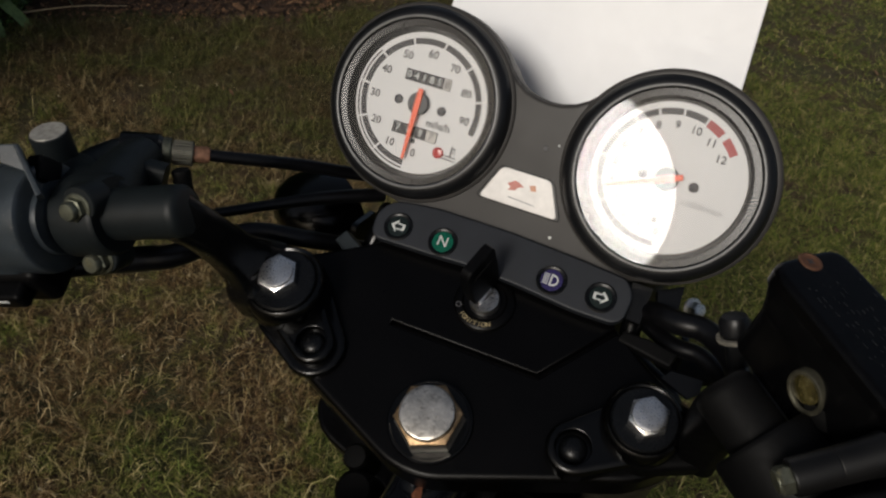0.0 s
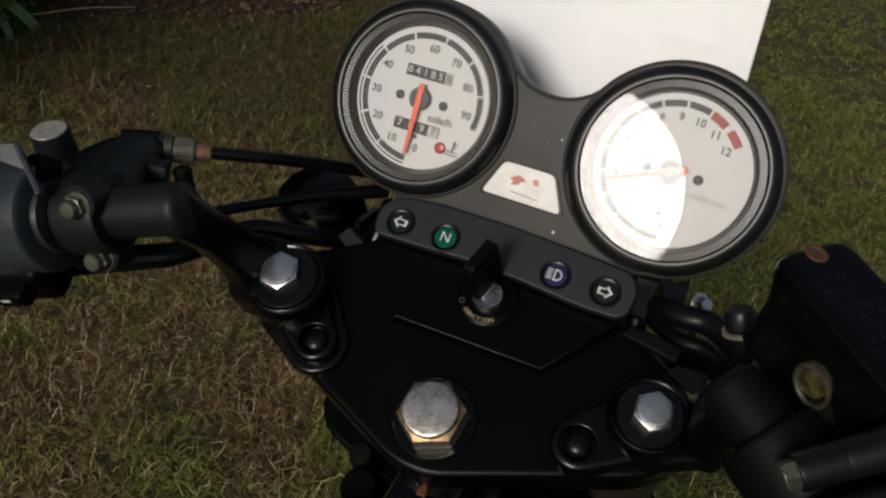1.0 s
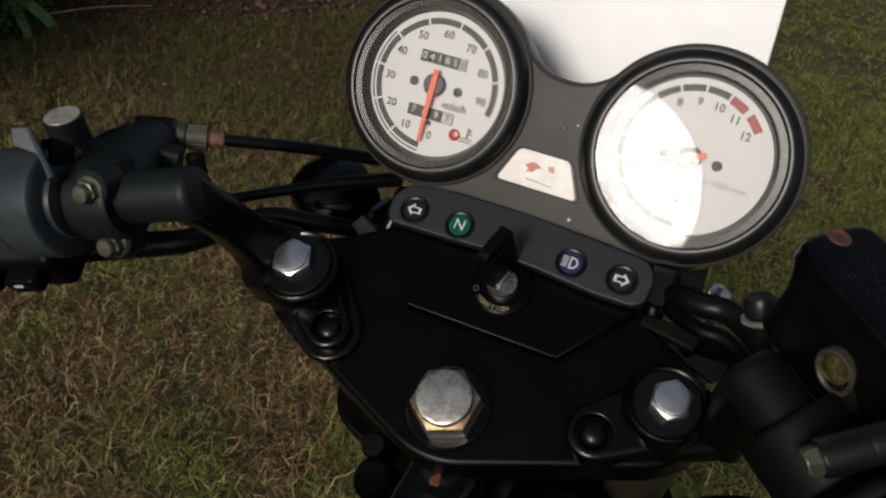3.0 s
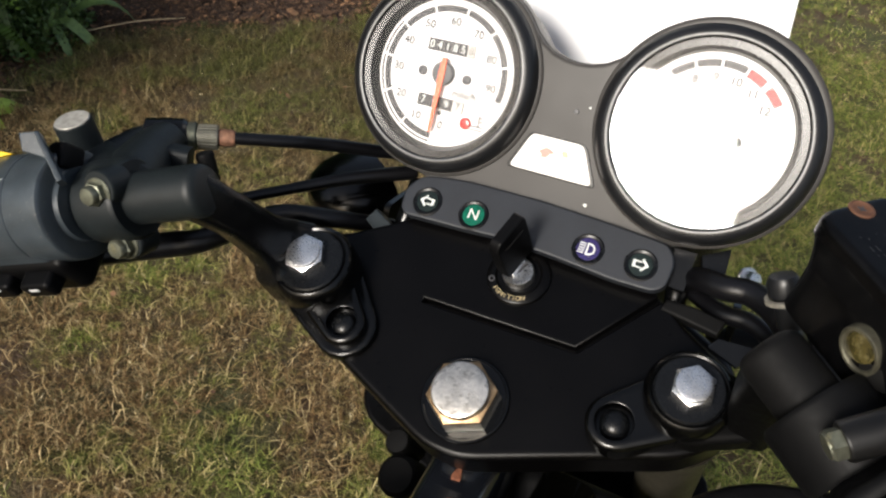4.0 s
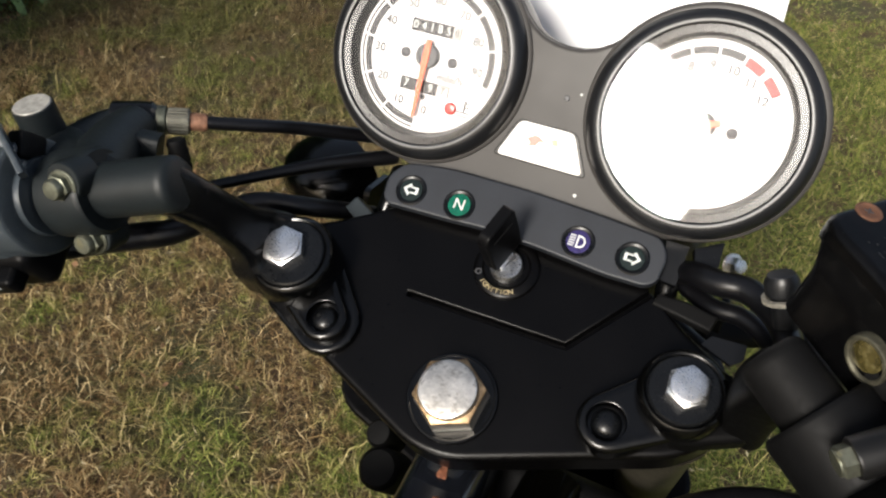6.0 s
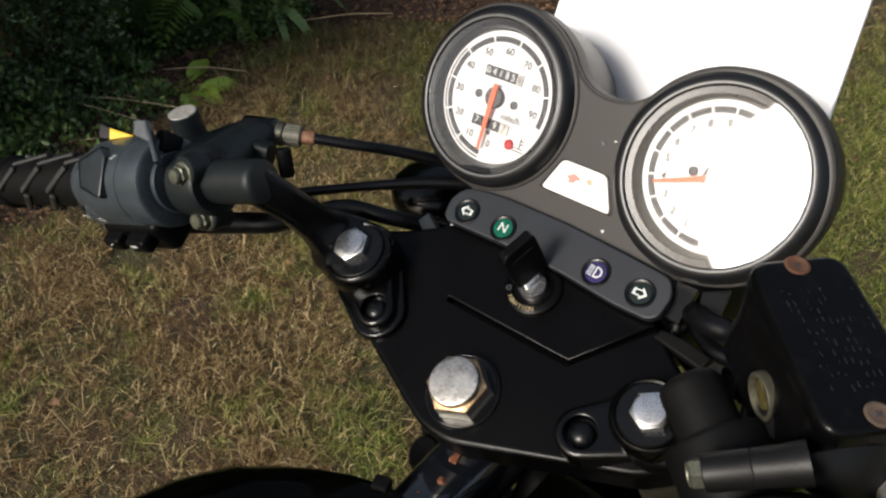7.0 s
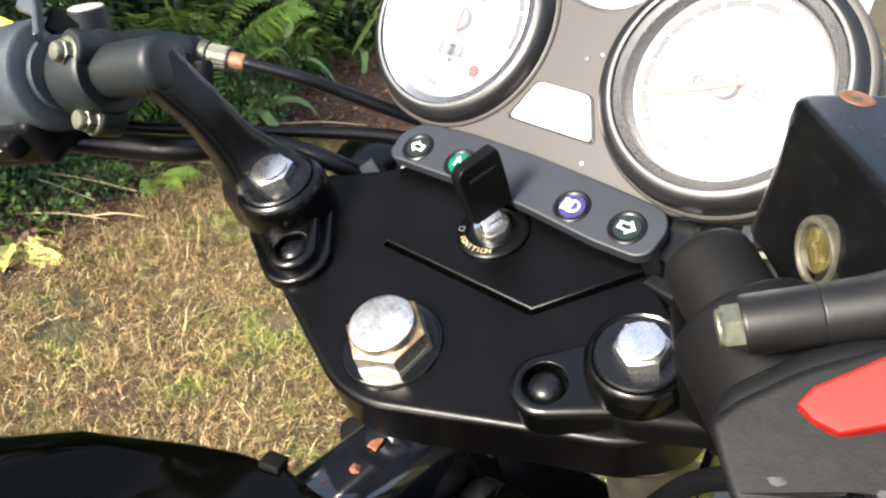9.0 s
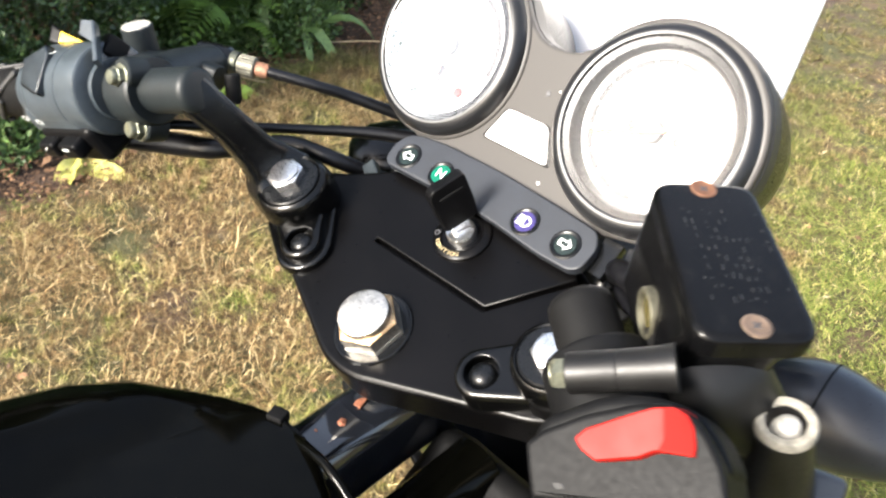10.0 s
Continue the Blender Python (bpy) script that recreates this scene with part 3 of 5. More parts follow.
# warning lens between the gauges
TRAP = [(-20.8, -36), (20.8, -36), (12.8, -18.2), (-12.8, -18.2)]
warn = part("warning_lamp", prism(rounded([(x * 1.09, y * 1.06 + 1.5) for x, y in TRAP], 3), -0.5, 0.7, POD, 0.4), BEZEL_BLACK, label="trapezoid white warning lens with faint red symbols")
part("lens", prism(rounded(TRAP, 3), 0, 1.3, POD, 0.5), WARN_WHITE, warn)
sym = prism([(-8, -25.5), (-4.5, -23.2), (-2.5, -23.6), (0.5, -25.2), (-2, -26), (-3.5, -28), (-7, -28.6), (-6, -27)], 1.25, 1.45, POD)
part("oil_symbol", sym, PINK, warn)
part("amber_symbol", prism([(3, -23.5), (6, -22.8), (7, -25.5), (4.4, -26)], 1.25, 1.45, POD), surface("pale_amber", (0.65, 0.34, 0.22), 0.5), warn)
part("scale_mark", prism([(-6, -31.6), (8, -32.4), (8, -32.8), (-6, -32.1)], 1.25, 1.45, POD), INK_PALE, warn)

# ---- indicator console under the gauges ----
CON = axes((0, 81, 10.2), (1, 0, 0), (0, -0.16, 1))
CON_EDGE = [(-66, -7), (-62.5, -9.8), (-30, -8.6), (-14, -7.5), (14, -8.6), (44, -11), (62, -10.6), (66.5, -7), (67.5, 5), (62.5, 12.5), (36, 14.4), (0, 16), (-36, 15.6), (-52, 13.8), (-62, 11.5), (-67.5, 3)]
console = part("indicator_console", prism(rounded(CON_EDGE, 4), -5, 0, CON, 0.8, 3), CONSOLE, label="slate-grey console with four round indicator lamps")
ARROW = [(-4.2, 0), (-0.6, 3.6), (-0.6, 1.9), (4.0, 1.9), (4.0, -1.9), (-0.6, -1.9), (-0.6, -3.6)]


def lamp(x, lens, icons):
    m = CON @ pose(x, -0.6, 0)
    ob = part("indicator_lamp", lathe([(7.5, -0.5), (7.5, 0.5), (6.9, 0.9), (5.9, 0.7), (5.4, 0.2)], m, 30), BEZEL_BLACK, console)
    part("lens", lathe([(5.5, -0.2), (5.4, 0.4), (0, 0.55)], m, 28), lens, ob)
    bm = bmesh.new()
    for f in icons:
        f(bm, m @ pose(0, 0, 0.5) @ Matrix.Diagonal((0.86, 0.86, 1, 1)))
    part("symbol", bm, ICON, ob)


def outline_arrow(flip):
    def draw(bm, m):
        f = m @ Matrix.Diagonal((flip * 1.05, 1.05, 1, 1))
        inner = [(x * 0.62 + 0.1, y * 0.6) for x, y in ARROW]
        low = [(bm.verts.new(f @ Vector((*p, 0.25))), bm.verts.new(f @ Vector((*q, 0.25)))) for p, q in zip(ARROW, inner)]
        for k in range(len(low)):
            (p, q), (r, s) = low[k], low[(k + 1) % len(low)]
            bm.faces.new((p, r, s, q))
    return draw


def beam_mark(bm, m):
    pts = arc(0.5, 0, 3.4, -90, 90, 10)
    prism([*pts, (-0.8, 3.4), (-0.8, -3.4)], 0.05, 0.25, m, bm=bm)
    for y in (-2.7, -1.35, 0, 1.35, 2.7):
        block((3.2, 0.6, 0.25), m @ pose(-3.3, y, 0.15), 0.05, 1, bm=bm)


lamp(-53.6, BLACK_LENS, [outline_arrow(1)])
lamp(-28.8, GREEN_LENS, [lambda bm, m: lettering("N", 8.6, m, 0.2, bm)])
lamp(28.8, BLUE_LENS, [beam_mark])
lamp(53.4, BLACK_LENS, [outline_arrow(-1)])
part("inner_beam", prism([*arc(0.6, -0.6, 2.05, -90, 90, 10), (0.1, 1.45), (0.1, -2.65)], 0.8, 0.9, CON @ pose(28.8, 0, 0)), BLUE_LENS, console)
bracket = block((110, 14, 4), pose(0, 96, 2, 30, 0, 0), 1)
for s in (-1, 1):
    block((16, 40, 4), pose(s * 50, 84, -6, 20, 0, 0), 1, bm=bracket)
    tube([(s * 66, 92, 2), (s * 70, 84, -10), (s * 72, 70, -18)], 5, bm=bracket)
part("pod_bracket", bracket, BAR_BLACK)

# ---- white board standing in front of the gauges ----
BRD = axes((-2.5, 226, 17.5), (1, 0, 0), (0, -0.6234, 0.7819))
board = part("front_board", prism([(-90, -110), (91, -110), (78, 130), (-78, 130)], -3, 0, BRD, 0.8), BOARD, label="flat white board standing upright behind the gauges")
# ---- handlebars: each side a cast arm rising from the fork top to a short swept tube ----
BAR_O, BAR_D = Vector((-122.5, 17.8, 80.8)), Vector((-0.939, -0.2935, -0.1797))
BAR_RO, BAR_RD = Vector((116.4, 27.4, 73.7)), Vector((0.786, -0.614, -0.07))  # the throttle side is turned further back in its clamp


def bar_frame(s, along):
    """A frame on the bar's axis, that far out from the elbow: X outward, Z up."""
    o, d = (BAR_O, BAR_D) if s < 0 else (BAR_RO, BAR_RD)
    return axes(o + d * along, d, (0, 0, 1))


def loft(points, halves, power=0.5, n=28, bm=None, side=(1, 0, 0)):
    """A bar of rounded-square section along a smooth line; halves: half width across side and half depth, for each point."""
    bm = bm or bmesh.new()
    line, steps = spline(points, 8), 8
    u, rings = Vector(side), []
    for k, p in enumerate(line):
        w = (line[min(k + 1, len(line) - 1)] - line[max(k - 1, 0)]).normalized()
        u = (u - u.dot(w) * w).normalized()
        v = w.cross(u)
        i, t = min(k // steps, len(halves) - 1), k % steps / steps
        a, b = (halves[i][j] * (1 - t) + halves[min(i + 1, len(halves) - 1)][j] * t for j in (0, 1))
        ring = []
        for q in range(n):
            c, z = math.cos(2 * math.pi * q / n), math.sin(2 * math.pi * q / n)
            ring.append(bm.verts.new(p + u * a * math.copysign(abs(c) ** power, c) + v * b * math.copysign(abs(z) ** power, z)))
        rings.append(ring)
    for p, q in zip(rings, rings[1:]):
        for k in range(n):
            bm.faces.new((p[k], p[(k + 1) % n], q[(k + 1) % n], q[k]))
    bm.faces.new(rings[0][::-1])
    bm.faces.new(rings[-1])
    return bm


def make_bar(s):
    if s < 0:
        line = [(-101, 29.5, 3), (-105, 29, 17), (-107, 28.4, 26), (-109.4, 26.4, 38), (-112.5, 23.6, 56), (-116.5, 20.6, 70), (-121, 18.4, 80.5)]
        sizes = [(15, 19.5), (11.5, 18.5), (8.4, 14.2), (8.2, 10.6), (8.4, 9.4), (9.0, 9.8), (9.6, 10.4)]
    else:
        line = [(115, 33, 0), (114.5, 33, 17), (114, 31.5, 37), (114, 29.5, 54), (115, 28.5, 66), (116, 27.8, 73)]
        sizes = [(10, 13), (9.8, 12.4), (10, 11), (10, 10.4), (9.8, 10.2), (9, 9.4)]
    arm = loft(line, sizes, 0.42 if s < 0 else 0.55, 36)
    bar = part("handlebar", arm, BAR_BLACK if s < 0 else SHADED_ARM, label="low black handlebar arm clamped to the fork top", smooth=60)
    web = prism(hull([(s * 91, 28.5, 21.4 if s < 0 else 18.6), (s * (105 if s < 0 else 112), 31, 14.5 if s < 0 else 12)]), 0, 14.5 if s < 0 else 12, bevel=3.4, seg=5)
    part("clamp_base", web, BAR_BLACK if s < 0 else SHADED_ARM, bar)
    m = bar_frame(s, -9 if s < 0 else -8)
    t = m @ pose(0, 0, 0, 0, 90, 0)
    part("bar_tube", lathe([(0, -3.0), (8.2, -2.8), (10.2, -1.8), (11.2, -0.2), (11.5, 2.0), (11.5, 235)], t, 36), TUBE_BLACK if s < 0 else SHADED_TUBE, bar, "worn black bar tube")
    if s < 0:
        grip = lathe([(11.2, 126), (15.6, 126.5), (16.4, 130), (15.2, 134), (15.2, 232), (17.5, 234), (17.5, 238), (12, 240), (0, 240)], t, 32)
    else:
        grip = lathe([(11.2, 92), (19, 92.5), (20.5, 96), (20.5, 102), (16.6, 104), (16.6, 232), (17.5, 234), (17.5, 238), (12, 240), (0, 240)], t, 32)
    grip = part("grip", grip, RUBBER, bar, "ribbed black rubber grip")
    for k in range(6):
        a = k * 2 * math.pi / 6
        for j in range(3):
            part("grip_rib", block((24, 4.2, 3.0), m @ pose(146 + 15 * (k % 2) + 30 * j, 15.4 * math.cos(a), 15.4 * math.sin(a), math.degrees(a) - 90, 0, 0) @ pose(0, 0, 0, 0, 0, -s * 38), 1.4, 2), GRIP_PAD, grip)
    return bar


bar_left, bar_right = make_bar(-1), make_bar(1)

# ---- left control cluster ----
M0 = bar_frame(-1, 35)  # X outward, Y toward the rider, Z up
CT, CB = Vector((-151.5, -0.1, 91.5)), Vector((-149, -9, 63.5))
perch = bmesh.new()
lathe([(11.3, -11), (16.5, -11), (18, -9), (18, 9), (16.5, 11), (11.3, 11)], M0 @ pose(0, 0, 0, 0, 90, 0), 32, perch)
for c in (CT, CB):
    lathe([(8.5, -6), (8.5, 4), (7.6, 5.2), (0, 5.2)], aim(c - Vector((0, -7, 3)), (0.05, -0.75, 0.66)), 20, perch)
tube([(-155, 10, 76), (-176, 18, 66), (-192, 28, 56)], [15, 14, 12], 18, bm=perch)
tube([(-157, 14, 73), (-169, 36, 60), (-175, 53, 49)], [15, 12, 10], 18, bm=perch)
tube([(-190, 30, 55), (-188, 44, 50), (-180, 55, 47)], [11, 9.5, 9], 16, bm=perch)
perch = part("clutch_perch", perch, TUBE_BLACK, label="black clutch lever perch clamped round the bar")
tube_m = aim((-195, 24, 57), (-2.2, 8.2, 22))
boss = lathe([(13, -12), (10.5, 0), (8.8, 9), (8.8, 26), (8.2, 27), (6.6, 27), (6.2, 26), (0, 26)], tube_m, 28)
boss = part("mirror_boss", boss, TUBE_BLACK, perch)
part("boss_thread", lathe([(8.3, 26.6), (7.8, 27.4), (4.2, 27.2), (0, 27.0)], tube_m, 22), BOSS_TOP, boss, "bright plugged mirror thread")
for c, f, h in ((CT, 8.5, 2.6), (CB, 9, 3.4)):
    m = aim(c - Vector((0, -2.6, 1.2)), (0.05, -0.75, 0.66))
    b = hex_bolt(m, f + 0.6, h + 0.6, 2.4, 6.6)
    part("clamp_bolt", b, ZINC, perch, "corroded greenish zinc bolt")
adj = axes((-178.6, 56.3, 47.7), (10, 5.2, -4), (0, 0, 1))
part("adjuster_seat", lathe([(8, -10), (8.6, 0), (8.6, 8), (7, 10), (0, 10)], adj @ pose(0, 0, 0, 0, 90, 0), 22), BAR_BLACK, perch)
part("lock_wheel", lathe([(0, 10), (6.9, 10), (7.1, 10.6), (7.1, 13.4), (6.7, 14), (0, 14)], adj @ pose(0, 0, 0, 0, 90, 0), 28), ZINC, perch, "knurled greenish lock wheel")
knurl = bmesh.new()
rows = [(5.9, 14.5), (6.1, 15), (5.8, 24), (5.3, 24.6), (0, 24.6)]
lathe([(0, 14.5), *rows], adj @ pose(0, 0, 0, 0, 90, 0), 22, knurl)
knurl = part("cable_adjuster", knurl, surface("knurled_dull_zinc", (0.16, 0.155, 0.125), 0.5, 0.7, vary=0.3), perch, "knurled cable adjuster")
for k in range(22):
    a = k * 2 * math.pi / 22
    part("ridge", block((9, 0.7, 0.8), adj @ pose(19.6, 6.05 * math.cos(a), 6.05 * math.sin(a), math.degrees(a), 0, 0), 0.2, 1), knurl.data.materials[0], knurl)
ferrule = part("cable_ferrule", lathe([(4.3, 24.4), (4.3, 31), (3.7, 32.5), (0, 32.5)], adj @ pose(0, 0, 0, 0, 90, 0), 20), COPPER, perch, "rusty copper-coloured ferrule")
swbox = loft([(-172, 38, 59), (-160, 41.5, 55.5), (-153, 43.5, 53)], [(6.5, 7)] * 3, 0.5, 20)
part("clutch_switch", swbox, TUBE_BLACK, perch)
boot = lathe([(0, -3), (4, -2.6), (4.6, -1), (4.2, 1), (4.6, 3), (4.2, 5), (4.6, 7), (4.2, 9), (4.5, 11), (3.6, 13.5), (0, 14)], axes((-148.5, 49, 51), (3.4, -8.5, -12.4), (0, 0, 1)) @ pose(0, 0, 0, 0, 90, 0), 22)
part("rubber_boot", boot, RUBBER, perch)

H = bar_frame(-1, 84)  # X outward, Y toward the rider, Z up
housing = bmesh.new()
lathe([(0, -37), (16, -37), (16.5, -34.5), (22.6, -34.2), (24.0, -33), (24.4, -30), (24.6, -16), (24.5, -15.6), (24.1, -15.3), (24.1, -14.9), (24.6, -14.5), (24.6, 14), (23.6, 20), (21.6, 23.4), (20.2, 24), (19.8, 28), (18.4, 36), (17, 39), (14, 40), (0, 40)], H @ pose(0, 3.5, 5, 0, 90, 0), 56, housing)
housing = part("switch_housing", housing, SWITCH_GREY, label="blue-grey switch housing with rocker and yellow tab")
part("switch_base", block((50, 34, 24), H @ pose(-2, 14, -12), 5, 3), SWITCH_BLACK, housing)
part("rocker_well", slab([(-223.6, -21.4, 92.2), (-213.5, -32.6, 87.0), (-197.8, -32.2, 87.7), (-192.7, -31.2, 88.4), (-200.6, -11.9, 97.8), (-207.6, -9.3, 98.9)], 7, 0.6, seg=2), SWITCH_BLACK, housing)
part("dip_rocker", slab([(-220.2, -21.7, 93.7), (-210.9, -32.0, 88.8), (-196.3, -31.7, 89.4), (-191.5, -30.8, 90.1), (-198.9, -12.8, 98.9), (-205.3, -10.4, 99.8)], 6, 0.9, seg=3), ROCKER, housing, "dark slate rocker switch")
part("pass_tab", slab([(-219.8, 2.9, 94.1), (-217.3, -2.6, 90.8), (-207.8, 7.2, 87.5)], 5, 0.7), YELLOW, housing, "yellow plastic tab")
part("tab_arm", slab([(-231, 3, 95), (-227, -5, 90), (-219, -1, 87), (-222, 5, 91)], 9, 1.5), SWITCH_BLACK, housing)
choke = slab([(-190.3, 10.3, 106.1), (-186.1, 4.2, 102.7), (-176.0, 5.0, 101.2), (-166.4, -1.9, 97.6), (-165.3, -0.4, 97.4), (-183.9, 13.6, 105.3)], 3.5, 0.7)
slab([(-183.3, 12.4, 107.0), (-164.9, -2.3, 99.0), (-163.6, -0.1, 98.8), (-181.9, 13.8, 106.5)], 6, 0.7, bm=choke)
part("choke_lever", choke, SWITCH_GREY, housing, "grey thumb lever")
part("choke_root", block((9, 12, 13), axes((-178, 12, 90), (1, 0.3, 0.2), (0, -0.3, 1)), 2, 2), SWITCH_BLACK, housing)
part("lever_mark", lettering("Z", 4.5, H @ pose(-19, 9, 34.6, -20, 0, 180)), ICON, housing)
for x, z, flip in ((26.2, 1.9, 1), (15.1, -1.0, -1)):
    bm = bmesh.new()
    outline_arrow(flip)(bm, H @ pose(x, 28.6, 5 + z, -86, 0, 180) @ Matrix.Scale(0.72, 4))
    part("arrow_mark", bm, ICON, housing)
part("lower_shell", block((58, 26, 22), H @ pose(3, 15.2, 1), 8, 4), SWITCH_GREY, housing)
slider = part("signal_slider", block((15, 10, 10), H @ pose(12, 33, -9), 2.5, 3), SWITCH_BLACK, housing)
part("slider_mark", block((4, 0.4, 0.8), H @ pose(11, 38.1, -6.5, 0, 25, 0), 0.1, 1), ICON, slider)
horn = part("horn_button", block((17, 10, 10), H @ pose(-12, 34, -8), 2.5, 3), SWITCH_BLACK, housing)
part("horn_mark", block((5, 0.4, 1.8), H @ pose(-12, 39.1, -5.5), 0.1, 1), ICON, horn)

# ---- cables and small fittings on the left ----
part("clutch_cable", tube([(-155.2, 68.6, 38.4), (-148, 72.3, 35.2), (-131, 83.6, 24.5), (-120, 96, 9.5), (-102, 110, -8), (-76, 130, -32)], [3.1, 3.2, 3.3, 3.5, 3.6, 3.6], 12), CABLE, label="thick black clutch cable")
part("switch_cable", tube([(-182, 10, 34), (-170, 28, 22), (-155, 46.4, 11.7), (-133.6, 69.6, -0.9), (-109.7, 91.8, -11.8), (-84, 112, -24)], [3, 3, 3, 3, 3.8, 4.2], 10), CABLE, label="thin black switch cable")
part("wiring_loom", tube([(-178, -14, 46), (-168.5, -2.6, 38.3), (-155, 9, 31), (-143, 18, 27), (-130.7, 40, 16), (-119.9, 50.9, 11.1), (-100.9, 58.2, 4.3), (-88, 70, -14), (-76, 80, -30)], [5, 6.2, 6.4, 6, 5.2, 5, 4.8, 4.6, 4.4], 12), CABLE, label="black wiring loom looping under the bar")
part("loom_clip", prism([(-8, -3), (8, -5), (10, 4), (-6, 5)], -1, 4, pose(-79, 68.5, -7, 20, -10, -25), 1.2), LEVER_GREY)
# the right signal's lighter colour carries the sky it reflects, the left's a dark hedge
for s in (-1, 1):
    if s > 0:
        m = aim((166, 112, -77), (1, 0.06, 0.02))
        shell = lathe([(0, -34), (10, -31), (18, -22), (23, -9), (24.6, 0), (24.2, 9), (21.8, 21), (17.4, 33), (11.6, 44), (5.4, 52), (0, 55)], m, 44)
        body = part("turn_signal", shell, BLUE_GREY, label="smooth blue-grey bullet turn signal with a dark seam")
        part("seam", lathe([(24.0, -0.6), (24.75, -0.5), (24.75, 0.5), (24.0, 0.6)], m, 44), RUBBER, body)
        part("lens_screw", lathe([(4.6, -4), (4.6, 1), (3.6, 1.8), (0, 2)], aim((168, 96, -94), (0.1, -0.75, -0.6)), 18), RUBBER, body)
        part("signal_stalk", tube([(140, 110, -76), (116, 96, -66), (92, 84, -62)], 8, 12), RUBBER, body)
        part("lamp_ear", prism(rounded([(-14, -60), (14, -60), (12, 60), (-12, 60)], 5), -2, 2, axes((98, 70, -96), (0, 0.8, -0.6), (1, 0, 0)), 0.8), BAR_BLACK)
        continue
    m = aim((s * 136, 104, -60), (s * 0.5, -0.75, 0.4))
    body = part("turn_signal", lathe([(0, 22), (9, 20.5), (16, 15), (21, 5), (23, -8), (22, -20), (12, -26), (0, -27)], m @ Matrix.Diagonal((1.42, 0.95, 1.0, 1)), 36), PAD_BLACK, label="rounded black turn signal body")
    part("signal_stalk", tube([(s * 128, 100, -58), (s * 108, 92, -60), (s * 92, 84, -62)], 8, 12), RUBBER, body)
    part("lamp_ear", prism(rounded([(-14, -60), (14, -60), (12, 60), (-12, 60)], 5), -2, 2, axes((s * 98, 70, -96), (0, 0.8, -0.6), (s, 0, 0)), 0.8), BAR_BLACK)
part("headlamp_shell", lathe([(0, -78), (40, -70), (68, -45), (80, -10), (82, 6), (78, 10)], aim((0, 150, -92), (0, 0.88, -0.47)), 40), BEZEL_BLACK)
part("headlamp_glass", lathe([(78, 8), (70, 16), (40, 24), (0, 27)], aim((0, 150, -92), (0, 0.88, -0.47)), 36), ALLOY)
part("bracket_bolt", hex_bolt(aim((99, 149, -108), (0.6, -0.3, 0.7)), 9, 6, 0.6, 7), CHROME)
part("hose_union", lathe([(0, 8), (5, 7.6), (6.5, 5), (6.5, 0), (5, -1), (5, -14)], aim((112, 72, 40), (-0.4, 0.6, 0.7)), 22), BEZEL_GREY)
part("union_washer", lathe([(6.6, -1), (8.0, -1.2), (8.0, -3), (5, -3.2)], aim((112, 72, 40), (-0.4, 0.6, 0.7)), 22), PALE_RIM)
part("brake_hose", tube([(70, 92, -16), (80, 84, 6), (90, 80, 13), (101, 79.5, 16), (111, 73, 20), (118, 63, 26), (121, 52, 34)], 5.6, 14), CABLE, label="thick black hose arching past the yoke")
part("wiring_cable", tube([(78, 86, -14), (92, 76, -4), (104, 74, 0), (114, 67, 4), (121, 56, 10), (124, 44, 14)], 4.2, 12), CABLE)
part("wiring_cable", tube([(40, 90, -30), (80, 74, -34), (100, 62, -34), (112, 40, -40)], 4, 10), CABLE)
part("loom_sleeve", slab([(67, 67, 1), (80, 65, 1), (93, 63, 1), (95, 70.5, 1), (81, 73, 1), (68, 72.5, 1)], 5, 1.2), RUBBER)
part("hose_guide", slab([(91, 53.5, 6), (94, 58, 6.6), (108, 58.6, 7), (108.4, 52, 6.4), (104, 48.6, 6)], 4, 0.9), BAR_BLACK, label="small black guide tab beside the fork cap")
for pts in ([(64.5, 97, 0), (74.5, 97, 0), (74, 79, -4), (67, 79.5, -4)], [(76, 97, 0), (87, 104, 0), (88, 86, -4), (80, 83.5, -4)]):
    part("pod_stay", slab(pts, 7, 1.2), BAR_BLACK)

# ---- right control cluster: master cylinder, reservoir, stop switch ----
RES = axes((112.7, 72.2, 97.5), (0.72, -0.67, 0.16), (0.124, 0.352, 0.917))  # X along the lid toward the rider, Y across
LID = rounded([(-4, 0), (65, -1.5), (63.5, 35.5), (-5, 35)], 8.5, 8)
body = bmesh.new()
low = rounded([(2.5, -2.8), (61, -4.2), (60, 31), (2.5, 31)], 8.5, 8)
rings = [[body.verts.new(RES @ Vector((x + (p - x) * k, y + (q - y) * k, z))) for (x, y), (p, q) in zip([(x * 0.995 + 0.2, y * 0.985 + 0.2) for x, y in LID], low)] for z, k in ((-5, 0), (-8, 0.25), (-12, 0.7), (-17, 1.0), (-30, 1.0), (-36, 0.9))]
for p, q in zip(rings, rings[1:]):
    for k in range(len(p)):
        body.faces.new((p[k], p[(k + 1) % len(p)], q[(k + 1) % len(p)], q[k]))
body.faces.new(rings[0])
body.faces.new(rings[-1])
res = part("brake_reservoir", body, RESERVOIR, label="dusty black brake fluid reservoir with a screwed lid")
part("lid", prism(LID, -7.5, 0, RES, 2.6, 5), RESERVOIR, res, "scuffed black lid with dull printing")
